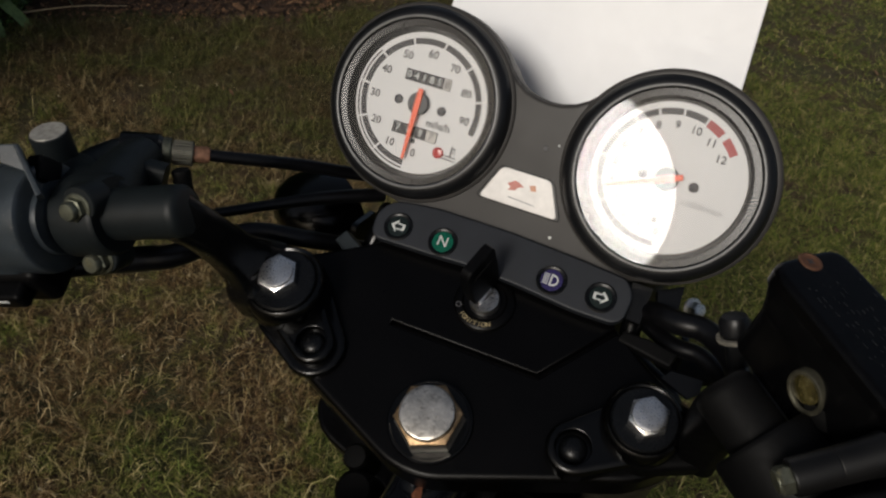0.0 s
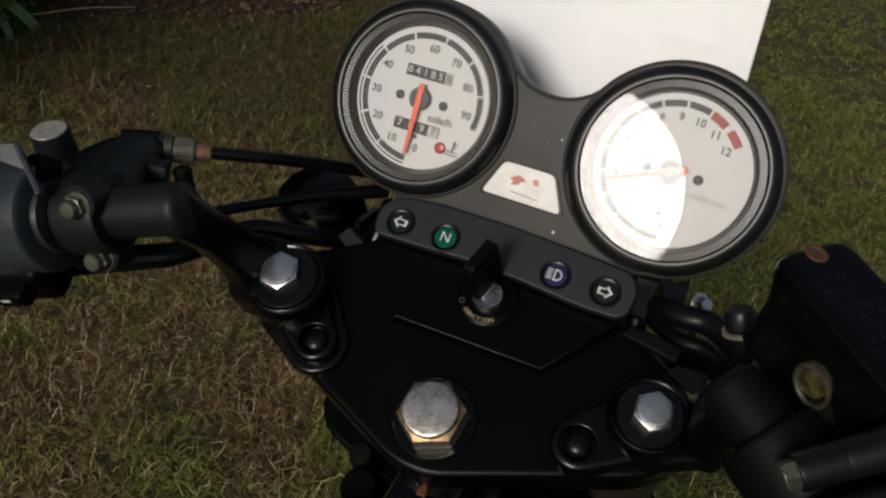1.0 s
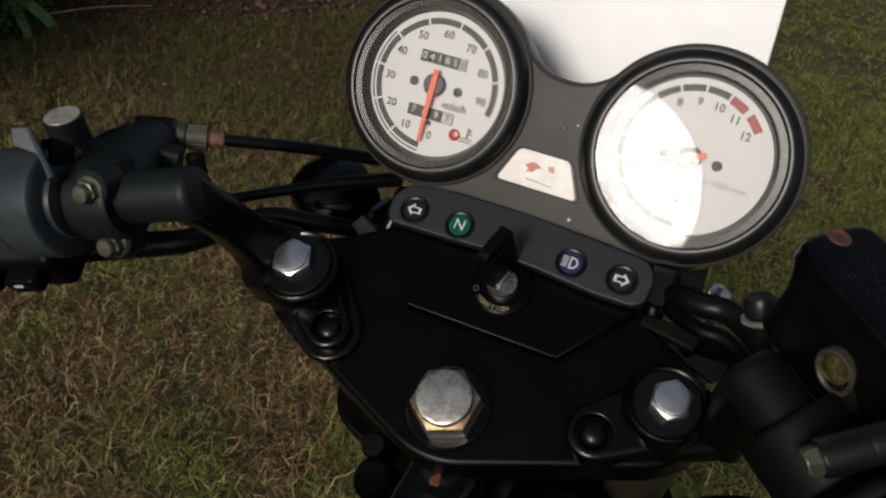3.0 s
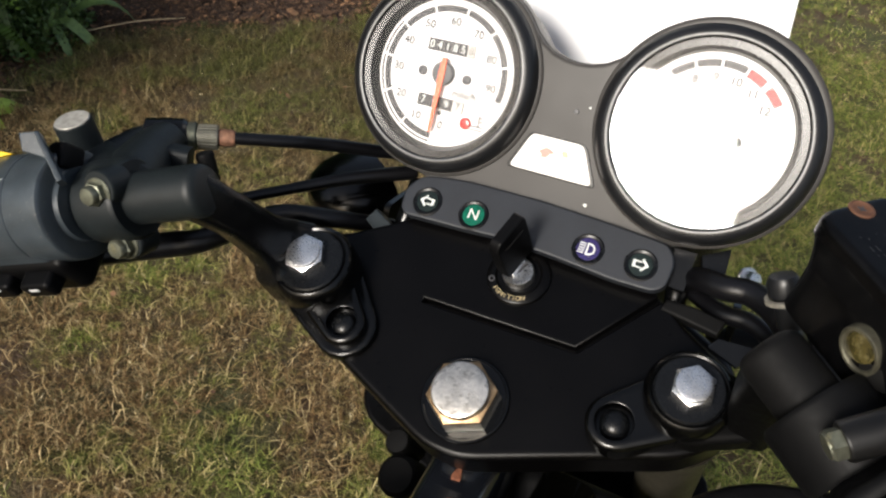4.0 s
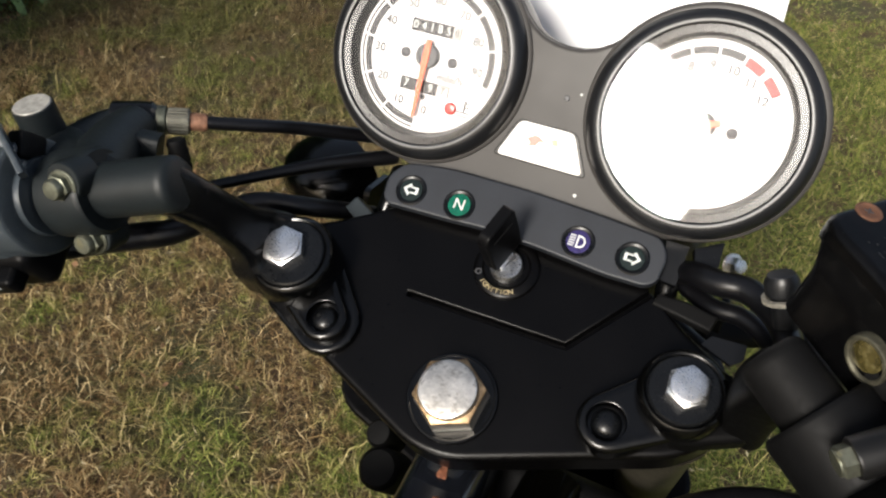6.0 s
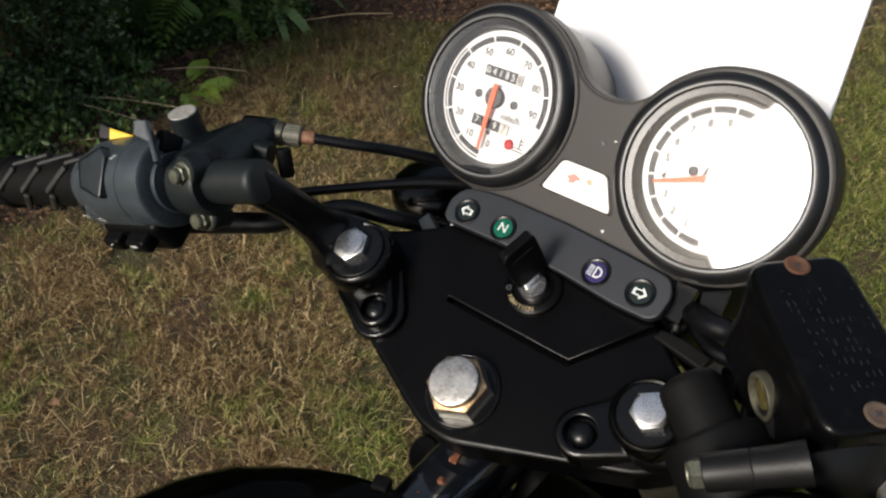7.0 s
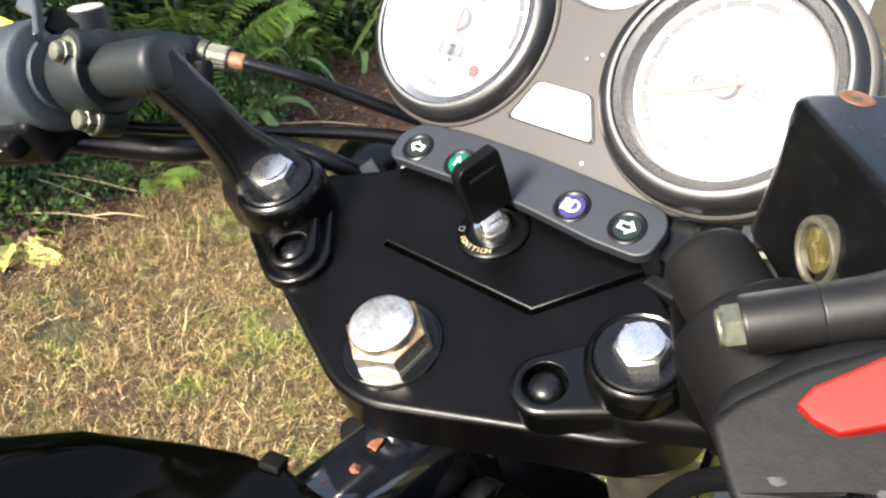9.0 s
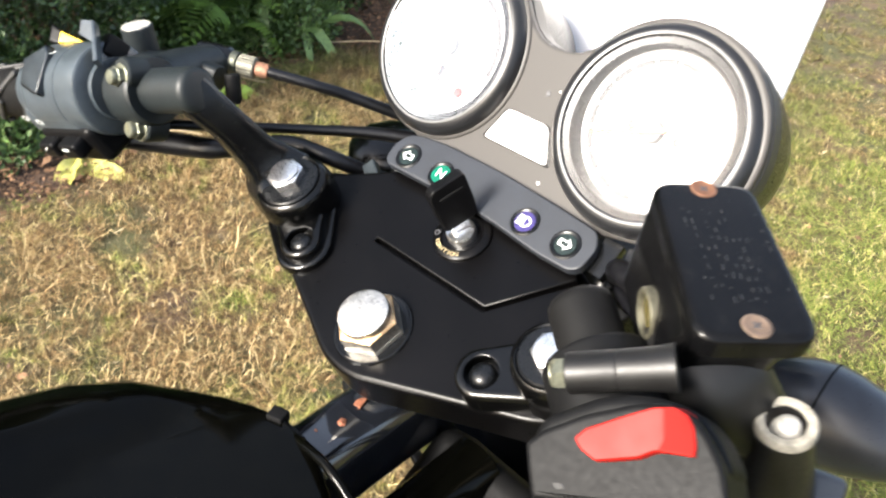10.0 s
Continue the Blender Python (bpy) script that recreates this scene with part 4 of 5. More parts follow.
for x in (-0.5, 59):
    screw = part("lid_screw", lathe([(4.5, -0.2), (4.3, 0.3), (3.4, 0.5), (2.8, 0.1), (0, 0)], RES @ pose(x, 17, 0), 24), surface("rusty_screw", (0.12, 0.055, 0.03), 0.6, 0.3, vary=0.4) if x < 10 else surface("brown_screw", (0.13, 0.09, 0.065), 0.55, 0.4, vary=0.4), res, "rusty countersunk lid screw")
    part("screw_slot", block((2.9, 0.6, 0.3), RES @ pose(x, 17, 0.2, 0, 0, 35), 0.05, 1), INK, screw)
    part("screw_slot", block((0.6, 2.9, 0.3), RES @ pose(x, 17, 0.25, 0, 0, 35), 0.05, 1), INK, screw)
marks = bmesh.new()
rng = random.Random(4)
for row in range(10):
    for k in range(10):
        if rng.random() < 0.62:
            block((rng.uniform(0.6, 2.6), rng.uniform(0.25, 0.6), 0.1), RES @ pose(11 + 4.2 * k + rng.uniform(-1, 1), 7 + 2.2 * row if row < 9 else 31, 0.02, 0, 0, rng.uniform(-4, 4)), 0.02, 1, bm=marks)
part("lid_print", marks, surface("worn_lid_print", (0.0046, 0.0046, 0.0045), 0.6, vary=0.9, scale=900), res, "worn unreadable print bars")
SG = axes((133.7, 36.6, 85.9), (6, -9.9, -12), (-0.64, -0.71, 0.285))
glass_ring = part("sight_glass", lathe([(9.0, -5), (9.0, -0.4), (8.6, 0.3), (7.6, 0.4), (6.9, -0.1), (6.7, -1.2)], SG @ Matrix.Diagonal((0.95, 0.84, 1, 1)), 30), SIGHT_RIM, res, "round fluid window with a dull alloy rim")
part("fluid_window", lathe([(6.9, -1.1), (5, -0.7), (3, -0.5), (0, -0.4)], SG @ Matrix.Diagonal((0.95, 0.84, 1, 1)), 26), SIGHT, glass_ring)
side = loft([RES @ Vector((30, 14, -26)), RES @ Vector((54, 14, -26)), (172, 38, 50), (184, 32, 36)], [(17, 15), (16.5, 13), (11.5, 11), (11, 11)], 0.75, 28, None, (0.7, 0.63, -0.34))
tube([(150, 36, 66), (144, 22, 68), (139, 10, 76)], [13, 11, 8], 14, bm=side)
cyl = part("master_cylinder", side, CAST_GREY, res)
CL = axes((132.6, 1.9, 99.4), (0.8, 0.6, 0.077), (0, -0.5, 0.85))
part("clamp_barrel", lathe([(0, 0.5), (5.6, 0.5), (6.1, 1.3), (6.1, 14.6), (5.8, 15), (6.1, 15.4), (6.3, 24), (7.0, 31), (0, 31)], CL @ pose(0, 0, 0, 0, 90, 0), 30), CAST_GREY, res)
part("clamp_bolt", hex_bolt(CL @ pose(2.4, 0, 0, 0, -90, 0), 8.2, 4.6, 0.5, 5.8), ZINC, res, "corroded greenish zinc bolt")
part("clamp_band", lathe([(11.3, -12), (17, -12), (18.4, -10), (18.4, 10), (17, 12), (11.3, 12)], bar_frame(1, 24) @ pose(0, 0, 0, 0, 90, 0), 30), STOP_BLACK, res)
MB = aim((182.5, 35, 60.5), (-0.05, 0.16, 0.98)) @ Matrix.Diagonal((0.9, 0.9, 1, 1))
boss = part("mirror_boss", lathe([(14, -30), (11, -8), (10, 0), (9.6, 9), (8.6, 10), (6.4, 9.6), (5.6, 7), (5.2, -2), (0, -3)], MB, 28), CAST_GREY, res)
part("boss_rim", lathe([(10.1, 7.6), (10.0, 9.8), (9.2, 10.7), (7.6, 10.8), (6.6, 10.2), (6.0, 8), (5.6, 5)], MB, 32), PALE_RIM, boss, "corroded pale alloy rim")
part("boss_plug", lathe([(5.8, 5.4), (4.6, 6.4), (4.2, 8.6), (3.2, 9.6), (1.6, 10.0), (0, 10.0)], MB @ pose(0.8, 0.4, 0), 22), BOSS_TOP, boss, "bright scuffed thread plug")
part("lever_bracket", block((26, 16, 12), axes((190, 36, 30), (1, 0.5, -0.6), (0, -0.4, 0.9)), 3, 3), BLUE_GREY)

RF = axes((150, -14, 110), (1, 0, 0), (0, -0.35, 0.937))
STOP_FACE = [(-11.6, -9.7), (-9.2, -4.1), (-1.9, 5.7), (8, 15.5), (14.6, 20.2), (21.5, 20.9), (27.6, 18.5), (34.1, 14.2), (40, 7), (44, 2), (30, -4), (14, -11), (5, -16.5), (-2, -20.5), (-8, -14)]
STOP_LIP = [(-13.8, -7.5), (-13.4, -1.5), (-8.4, 5), (-3.5, 11.4), (1.8, 15.6), (8.3, 19.4), (15.5, 21.8), (22, 22.2), (28.5, 19.6), (36, 14), (30, 0), (0, -16), (-9, -14)]
stop = prism(rounded(STOP_FACE, 1.5, 4), -34, -3, RF, 1.4, 3)
prism(rounded([(16 + 0.8 * (x - 16), 0.8 * y) for x, y in STOP_FACE], 2, 4), -58, -33, RF, 2, 2, bm=stop)
stop = part("stop_switch_housing", stop, STOP_BLACK, label="black switch housing with a red stop rocker")
part("housing_lip", prism(rounded(STOP_LIP, 3, 4), -32, -9, RF, 3.2, 4), STOP_BLACK, stop)
def rocker_button():
    """A rocker with a flat main face, a ridge across it and a lower end facet."""
    face = [(0.4, -0.6, 0.2), (1.6, 3.2, 0.2), (9.0, 12.4, 0.3), (13.4, 17.4, 0.4), (15.4, 18.8, 0.2), (19.6, 12.0, 0.9), (19.4, 8.6, 0.9), (16.6, 4.8, 0.4), (8.0, -2.2, 0), (3.6, -2.0, 0)]
    end = [(15.4, 18.8, 0.2), (16.9, 20.2, -1.6), (20.4, 20.4, -2.2), (23.6, 18.4, -2.2), (26.4, 14.8, -1.6), (27.4, 12.6, -1.4), (19.4, 8.6, 0.9), (19.6, 12.0, 0.9)]
    bm = bmesh.new()
    verts = {}

    def vert(p):
        return verts.setdefault(p, bm.verts.new(RF @ Vector(p))) if p not in verts else verts[p]

    for loop in (face, end):
        bm.faces.new([vert(p) for p in loop])
    rim = [e for e in bm.edges if len(e.link_faces) == 1]
    out = bmesh.ops.extrude_edge_only(bm, edges=rim)["geom"]
    mid = RF @ Vector((14, 8, 0))
    down = -(RF.to_3x3() @ Vector((0, 0, 1)))
    for v in out:
        if isinstance(v, bmesh.types.BMVert):
            away = v.co - mid
            v.co += away.normalized() * 1.0 + down * 9
    bmesh.ops.bevel(bm, geom=[e for e in bm.edges if len(e.link_faces) == 2], offset=0.55, segments=3, profile=0.5, affect="EDGES", clamp_overlap=True)
    return bm


red = part("stop_button", rocker_button(), RED_PLASTIC, stop, "faded red rocker button", smooth=60)
part("start_panel", slab([RF @ Vector(p) for p in ((5, -17.5, -5), (12, -36, -24), (48, -20, -24), (43, 0, -5))], 5, 1.2), SWITCH_GREY, stop)
for x, y, w in ((2.6, -13.4, 2.2), (5.6, -17.0, 1.4), (17, -7.5, 1.6)):
    scuff = lathe([(w, -0.4), (w * 0.7, 0.06), (0, 0.08)], RF @ pose(x, y, -3, 0, 0, 20) @ Matrix.Diagonal((1, 0.55, 1, 1)), 9)
    for v in scuff.verts:
        v.co += Vector((0.5 * noise.noise(v.co * 0.9), 0.5 * noise.noise(v.co * 1.1 + Vector((3, 0, 0))), 0))
    part("scuff", scuff, STOP_SCUFF, stop)

# ---- frame head, tank and running gear ----
HEADTUBE = lathe([(19, -190), (19, -44), (24, -42), (25.5, -38), (25.5, -30), (23, -27), (17, -24)], I4, 36)
head_tube = part("head_tube", HEADTUBE, FRAME, label="chipped black frame head tube with rust")
part("stem_bearing", lathe([(22, -30), (22.5, -25), (20, -24.2), (17, -24)], I4, 32), ALLOY, head_tube)
part("backbone_tube", loft([(2, -6, -72), (2, -160, -11.5), (0, -320, 52)], [(18.5, 26)] * 3, 0.62, 40), FRAME, head_tube, "black backbone tube with rust spots")
for x, y, z, r in ((2.6, -29.5, -33.6, 2.4), (6.0, -42.5, -29.2, 1.7), (0.6, -54, -25.4, 1.0)):
    spot = lathe([(r, -0.6), (r * 0.8, 0.25), (r * 0.4, 0.4), (0, 0.4)], aim((x, y, z), (0, 0.36, 0.93)) @ Matrix.Diagonal((1.0, 1.5, 1, 1)), 9)
    for v in spot.verts:
        v.co += Vector((1.7 * noise.noise(v.co * 0.5), 2.0 * noise.noise(v.co * 0.45 + Vector((5, 0, 0))), 0))
    part("rust_spot", spot, RUST, head_tube, "orange rust spot")
for p, r in (((-50, -16.5, -100), 8), ((-42.5, -33.6, -101), 12)):
    part("stop_bolt", lathe([(r, -20), (r, 4), (r * 0.8, 7), (0, 8)], aim(p, (-0.1, -0.1, 1)), 18), RUBBER)
part("lower_yoke", prism(hull([(-89, 27, 30), (89, 27, 30), (0, 0, 30)]), -205, -180, I4, 3), YOKE_BLACK)
part("frame_spar", loft([(46, -10, -98), (46, -160, -40), (46, -320, 22)], [(17, 22)] * 3, 0.8, 30), TANK)
# plain black block added to darken the gap and hide the grass
part("gap_filler_block", block((130, 190, 46), pose(78, -90, -128, 12, 8, 0), 12, 3), RUBBER)
part("throttle_cable", tube([(146, -2, 54), (120, 0, 14), (100, -6, -40), (86, -16, -110), (70, -40, -190)], 3.2, 10), CABLE)
part("throttle_cable", tube([(152, -6, 52), (128, -6, 10), (108, -12, -44), (94, -22, -114), (76, -44, -194)], 3.2, 10), CABLE)

TK = STEER.to_3x3().inverted().to_4x4()  # level axes round the yoke


def tank_mesh():
    """A rounded fuel tank lofted from cross-sections, front to back."""
    bm = bmesh.new()
    rows = []
    # distance back, half width, height of the sunk middle, depth, rise of the shoulders beside it
    secs = [(-46, 14, -41, 12, 0), (-52, 36, -40.5, 22, 0), (-60, 57, -41, 32, 0), (-72, 77, -41, 44, 2), (-90, 95, -42, 56, 11), (-115, 109, -42, 72, 18), (-150, 122, -41, 88, 20), (-220, 133, -30, 104, 30), (-300, 134, -16, 112, 20), (-380, 112, -24, 100, 3), (-440, 70, -48, 70, 0)]
    for y, w, top, h, rise in secs:
        ring = []
        for k in range(72):
            t = 2 * math.pi * k / 72
            c, s = math.cos(t), math.sin(t)
            x = w * math.copysign(abs(c) ** 0.52, c)
            z = top - h + h * math.copysign(abs(s) ** 0.58, s)
            f = min(1, max(0, (abs(x) - 42) / 17))
            z += rise * f * f * (3 - 2 * f) * max(0, s) ** 0.4
            ring.append(bm.verts.new(TK @ Vector((x, y, z))))
        rows.append(ring)
    for p, q in zip(rows, rows[1:]):
        for k in range(72):
            bm.faces.new((p[k], p[(k + 1) % 72], q[(k + 1) % 72], q[k]))
    bm.faces.new(rows[0])
    bm.faces.new(rows[-1][::-1])
    bmesh.ops.subdivide_edges(bm, edges=bm.edges[:], cuts=1, use_grid_fill=True, smooth=0.6)
    return bm


tank = part("fuel_tank", tank_mesh(), TANK, label="gloss black fuel tank with a soft crease", smooth=60)
part("tank_lip", tube([TK @ Vector(p) for p in ((-16, -48, -41.5), (2, -48.5, -43), (14, -50, -39), (30, -51, -37), (48, -52, -42))], 2.4, 10), TANK)
part("tank_tab", block((9, 8, 7), TK @ pose(-12, -48, -41.5, 0, 0, 20), 1.2, 2), RUBBER)
part("seat", block((230, 560, 90), TK @ pose(0, -730, -130), 38, 4), RUBBER)
eng = block((250, 330, 300), TK @ pose(0, -300, -560), 40, 3)
part("engine", eng, ALLOY)
for s in (-1, 1):
    part("frame_rail", tube([TK @ Vector(p) for p in ((s * 20, 20, -190), (s * 90, -120, -420), (s * 110, -200, -740), (s * 110, -480, -745), (s * 105, -640, -560))], 15, 12), FRAME)
    part("subframe_rail", tube([TK @ Vector(p) for p in ((s * 30, -330, -140), (s * 80, -600, -180), (s * 90, -1000, -190))], 13, 12), FRAME)
    part("swing_arm", tube([TK @ Vector(p) for p in ((s * 105, -560, -640), (s * 110, -900, -710))], 20, 12), FRAME)
    part("foot_peg", tube([TK @ Vector(p) for p in ((s * 110, -520, -680), (s * 210, -520, -680))], 12, 10), RUBBER)


def wheel(y, width):
    m = TK @ pose(0, y, -YOKE_HEIGHT * 1000 + 299, 0, 90, 0)
    t = width / 2
    w = part("wheel", lathe([(216, -t * 0.7), (226, -t * 0.5), (226, t * 0.5), (216, t * 0.7), (206, t * 0.5), (206, -t * 0.5), (216, -t * 0.7)], m, 48), ALLOY)
    part("tyre", lathe([(224, -t * 0.6), (244, -t), (278, -t * 0.9), (294, -t * 0.5), (299, 0), (294, t * 0.5), (278, t * 0.9), (244, t), (224, t * 0.6)], m, 56), RUBBER, w)
    part("hub", lathe([(0, -50), (45, -48), (45, 48), (0, 50)], m, 24), ALLOY, w)
    for k in range(6):
        a = k * math.pi / 3
        part("spoke", tube([m @ Vector((40 * math.cos(a), 40 * math.sin(a), 0)), m @ Vector((210 * math.cos(a), 210 * math.sin(a), 0))], 12, 8), ALLOY, w)


wheel(424, 90)
wheel(-900, 120)
part("front_mudguard", lathe([(312, -52), (318, 0), (312, 52)], TK @ pose(0, 424, -YOKE_HEIGHT * 1000 + 299, 0, 90, 0), 48), BEZEL_BLACK)
stand = tube([TK @ Vector(p) for p in ((-110, -480, -745), (-190, -500, -900), (-215, -505, -1008))], 11, 10)
part("side_stand", stand, FRAME)
# ---- garden: dry lawn, soil edge and hedge ----
def lawn_material(name, soil):
    m = bpy.data.materials.new(name)
    m.use_nodes = True
    nt = m.node_tree
    b = nt.nodes["Principled BSDF"]
    big, mid, fine = noise_node(nt, 1.7, 3), noise_node(nt, 9, 5), noise_node(nt, 160, 4)
    earth = ramp_node(nt, fine, [(0.3, (0.03, 0.018, 0.012)), (0.7, (0.11, 0.067, 0.043))])
    thatch = ramp_node(nt, mid, [(0.35, (0.06, 0.038, 0.018)), (0.65, (0.15, 0.1, 0.048))])
    col = mix_node(nt, fac_ramp(nt, big, 0.35, 0.65), earth, thatch) if not soil else earth
    if not soil:
        col = mix_node(nt, fac_ramp(nt, noise_node(nt, 3.1, 5), 0.4, 0.62), col, (0.06, 0.06, 0.02))
    nt.links.new(col, b.inputs["Base Color"])
    b.inputs["Roughness"].default_value = 0.95
    bn = nt.nodes.new("ShaderNodeBump")
    bn.inputs["Strength"].default_value, bn.inputs["Distance"].default_value = 0.9, 0.01
    nt.links.new(fine, bn.inputs["Height"])
    nt.links.new(bn.outputs["Normal"], b.inputs["Normal"])
    return m


def math_node(nt, kind, one, two):
    m = nt.nodes.new("ShaderNodeMath")
    m.operation = kind
    for slot, val in enumerate((one, two)):
        if isinstance(val, bpy.types.NodeSocket):
            nt.links.new(val, m.inputs[slot])
        else:
            m.inputs[slot].default_value = val
    return m.outputs[0]


def blade_material():
    """Grass blades: straw and green in patches a stride wide and tufts a finger wide, each blade with a tone of its own."""
    m = bpy.data.materials.new("dry_grass_blades")
    m.use_nodes = True
    nt = m.node_tree
    b = nt.nodes["Principled BSDF"]
    geo = nt.nodes.new("ShaderNodeNewGeometry")
    isl = geo.outputs["Random Per Island"]
    straw = ramp_node(nt, isl, [(0.0, (0.045, 0.023, 0.007)), (0.4, (0.165, 0.098, 0.037)), (0.72, (0.3, 0.208, 0.094)), (0.92, (0.54, 0.42, 0.22)), (1.0, (0.12, 0.125, 0.03))])
    green = ramp_node(nt, isl, [(0.0, (0.045, 0.066, 0.011)), (0.45, (0.135, 0.168, 0.028)), (0.75, (0.25, 0.265, 0.058)), (0.9, (0.37, 0.31, 0.12)), (1.0, (0.52, 0.43, 0.2))])
    patch, tuft = noise_node(nt, 3.6, 4, 0.6), noise_node(nt, 26, 2)
    mixed = math_node(nt, "ADD", math_node(nt, "MULTIPLY", patch, 0.8), math_node(nt, "MULTIPLY", tuft, 0.34))
    sep, tc = nt.nodes.new("ShaderNodeSeparateXYZ"), nt.nodes.new("ShaderNodeTexCoord")
    nt.links.new(tc.outputs["Object"], sep.inputs[0])
    # greener east of the motorcycle and further off, drier towards the bed and beside the rider
    for axis, lo, hi, most in (("X", -0.6, 0.3, 0.27), ("X", -0.9, -1.8, -0.015), ("Y", 0.9, 0.45, -0.025), ("Y", 1.2, 2.6, 0.08)):
        r = nt.nodes.new("ShaderNodeMapRange")
        r.inputs["From Min"].default_value, r.inputs["From Max"].default_value, r.inputs["To Max"].default_value = lo, hi, most
        nt.links.new(sep.outputs[axis], r.inputs["Value"])
        mixed = math_node(nt, "ADD", mixed, r.outputs["Result"])
    col = mix_node(nt, fac_ramp(nt, mixed, 0.55, 0.67), straw, green)
    # shade in front of the far bed, painted into the blades as darker olive
    bed_shade = None
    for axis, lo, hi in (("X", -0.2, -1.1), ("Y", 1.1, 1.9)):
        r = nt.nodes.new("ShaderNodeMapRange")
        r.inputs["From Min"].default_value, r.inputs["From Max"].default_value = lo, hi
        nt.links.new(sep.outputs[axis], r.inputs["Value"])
        bed_shade = r.outputs["Result"] if bed_shade is None else math_node(nt, "MULTIPLY", bed_shade, r.outputs["Result"])
    col = mix_node(nt, math_node(nt, "MULTIPLY", bed_shade, 0.6), col, (0.062, 0.05, 0.019))
    nt.links.new(col, b.inputs["Base Color"])
    b.inputs["Roughness"].default_value = 0.7
    b.inputs["Specular IOR Level"].default_value = 0.3
    return m


def leaf_material(name, dark, light, rough=0.5, vein=False):
    m = bpy.data.materials.new(name)
    m.use_nodes = True
    nt = m.node_tree
    b = nt.nodes["Principled BSDF"]
    geo = nt.nodes.new("ShaderNodeNewGeometry")
    tone = ramp_node(nt, geo.outputs["Random Per Island"], [(0.0, dark), (0.75, light), (1.0, tuple(min(1, c * 1.5) for c in light))])
    col = mix_node(nt, fac_ramp(nt, noise_node(nt, 60, 4), 0.4, 0.8), tone, dark)
    nt.links.new(col, b.inputs["Base Color"])
    b.inputs["Roughness"].default_value = rough
    return m


GROUND = lawn_material("thatch_and_earth", False)
SOIL = lawn_material("dark_garden_soil", True)
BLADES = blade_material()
PRIVET = leaf_material("small_dark_leaves", (0.018, 0.04, 0.012), (0.06, 0.11, 0.035), 0.35)
FERN = leaf_material("fern_green", (0.05, 0.1, 0.014), (0.13, 0.22, 0.034))
SHRUB = leaf_material("shrub_green", (0.02, 0.045, 0.012), (0.07, 0.12, 0.03))
COVER = leaf_material("ground_cover_leaf", (0.035, 0.07, 0.016), (0.12, 0.2, 0.055))
STRAP = leaf_material("strap_leaf_green", (0.07, 0.12, 0.03), (0.17, 0.26, 0.075), 0.4)
BROAD = leaf_material("pale_broad_leaf", (0.17, 0.26, 0.025), (0.32, 0.43, 0.06), 0.45)
TWIG = surface("brown_twig", (0.13, 0.09, 0.055), 0.8, scale=60)
STALK = surface("dry_pale_stalk", (0.42, 0.33, 0.2), 0.7, scale=60)
nrng = np.random.default_rng(11)


def hedge_edge(y):
    """Where the lawn ends and the bed begins, as x at that y."""
    return np.interp(y, [0.66, 1.46, 1.95, 2.7, 3.1], [-1.9, -2.44, -2.4, -1.66, -1.5]) + 0.03 * np.sin(5.3 * y + 1) + 0.015 * np.sin(13 * y)


def soup(name, verts, faces, material):
    me = bpy.data.meshes.new(name)
    n, k = faces.shape
    me.vertices.add(len(verts))
    me.vertices.foreach_set("co", verts.astype(np.float32).ravel())
    me.loops.add(n * k)
    me.loops.foreach_set("vertex_index", faces.astype(np.int32).ravel())
    me.polygons.add(n)
    me.polygons.foreach_set("loop_start", np.arange(0, n * k, k, dtype=np.int32))
    me.update(calc_edges=True)
    me.materials.append(material)
    return me


def ground_sheet():
    bm = bmesh.new()
    bmesh.ops.create_grid(bm, x_segments=90, y_segments=90, size=4.5)
    for v in bm.verts:
        v.co.y += 2.0
        v.co.x -= 1.0
        v.co.z = 0.012 * noise.noise(v.co * 2.1) + 0.006 * noise.noise(v.co * 9)
    rim = [e for e in bm.edges if e.is_boundary]
    out = bmesh.ops.extrude_edge_only(bm, edges=rim)["geom"]
    for v in out:
        if isinstance(v, bmesh.types.BMVert):
            v.co = Vector(((v.co.x + 1) * 70 - 1, (v.co.y - 2) * 70 + 2, 0))
    me = finish(bm, "ground", 180)
    me.materials.append(GROUND)
    return tagged(new("ground", me), "lawn ground of thatch and dry earth", "lawn", kind="structure")


ground = ground_sheet()


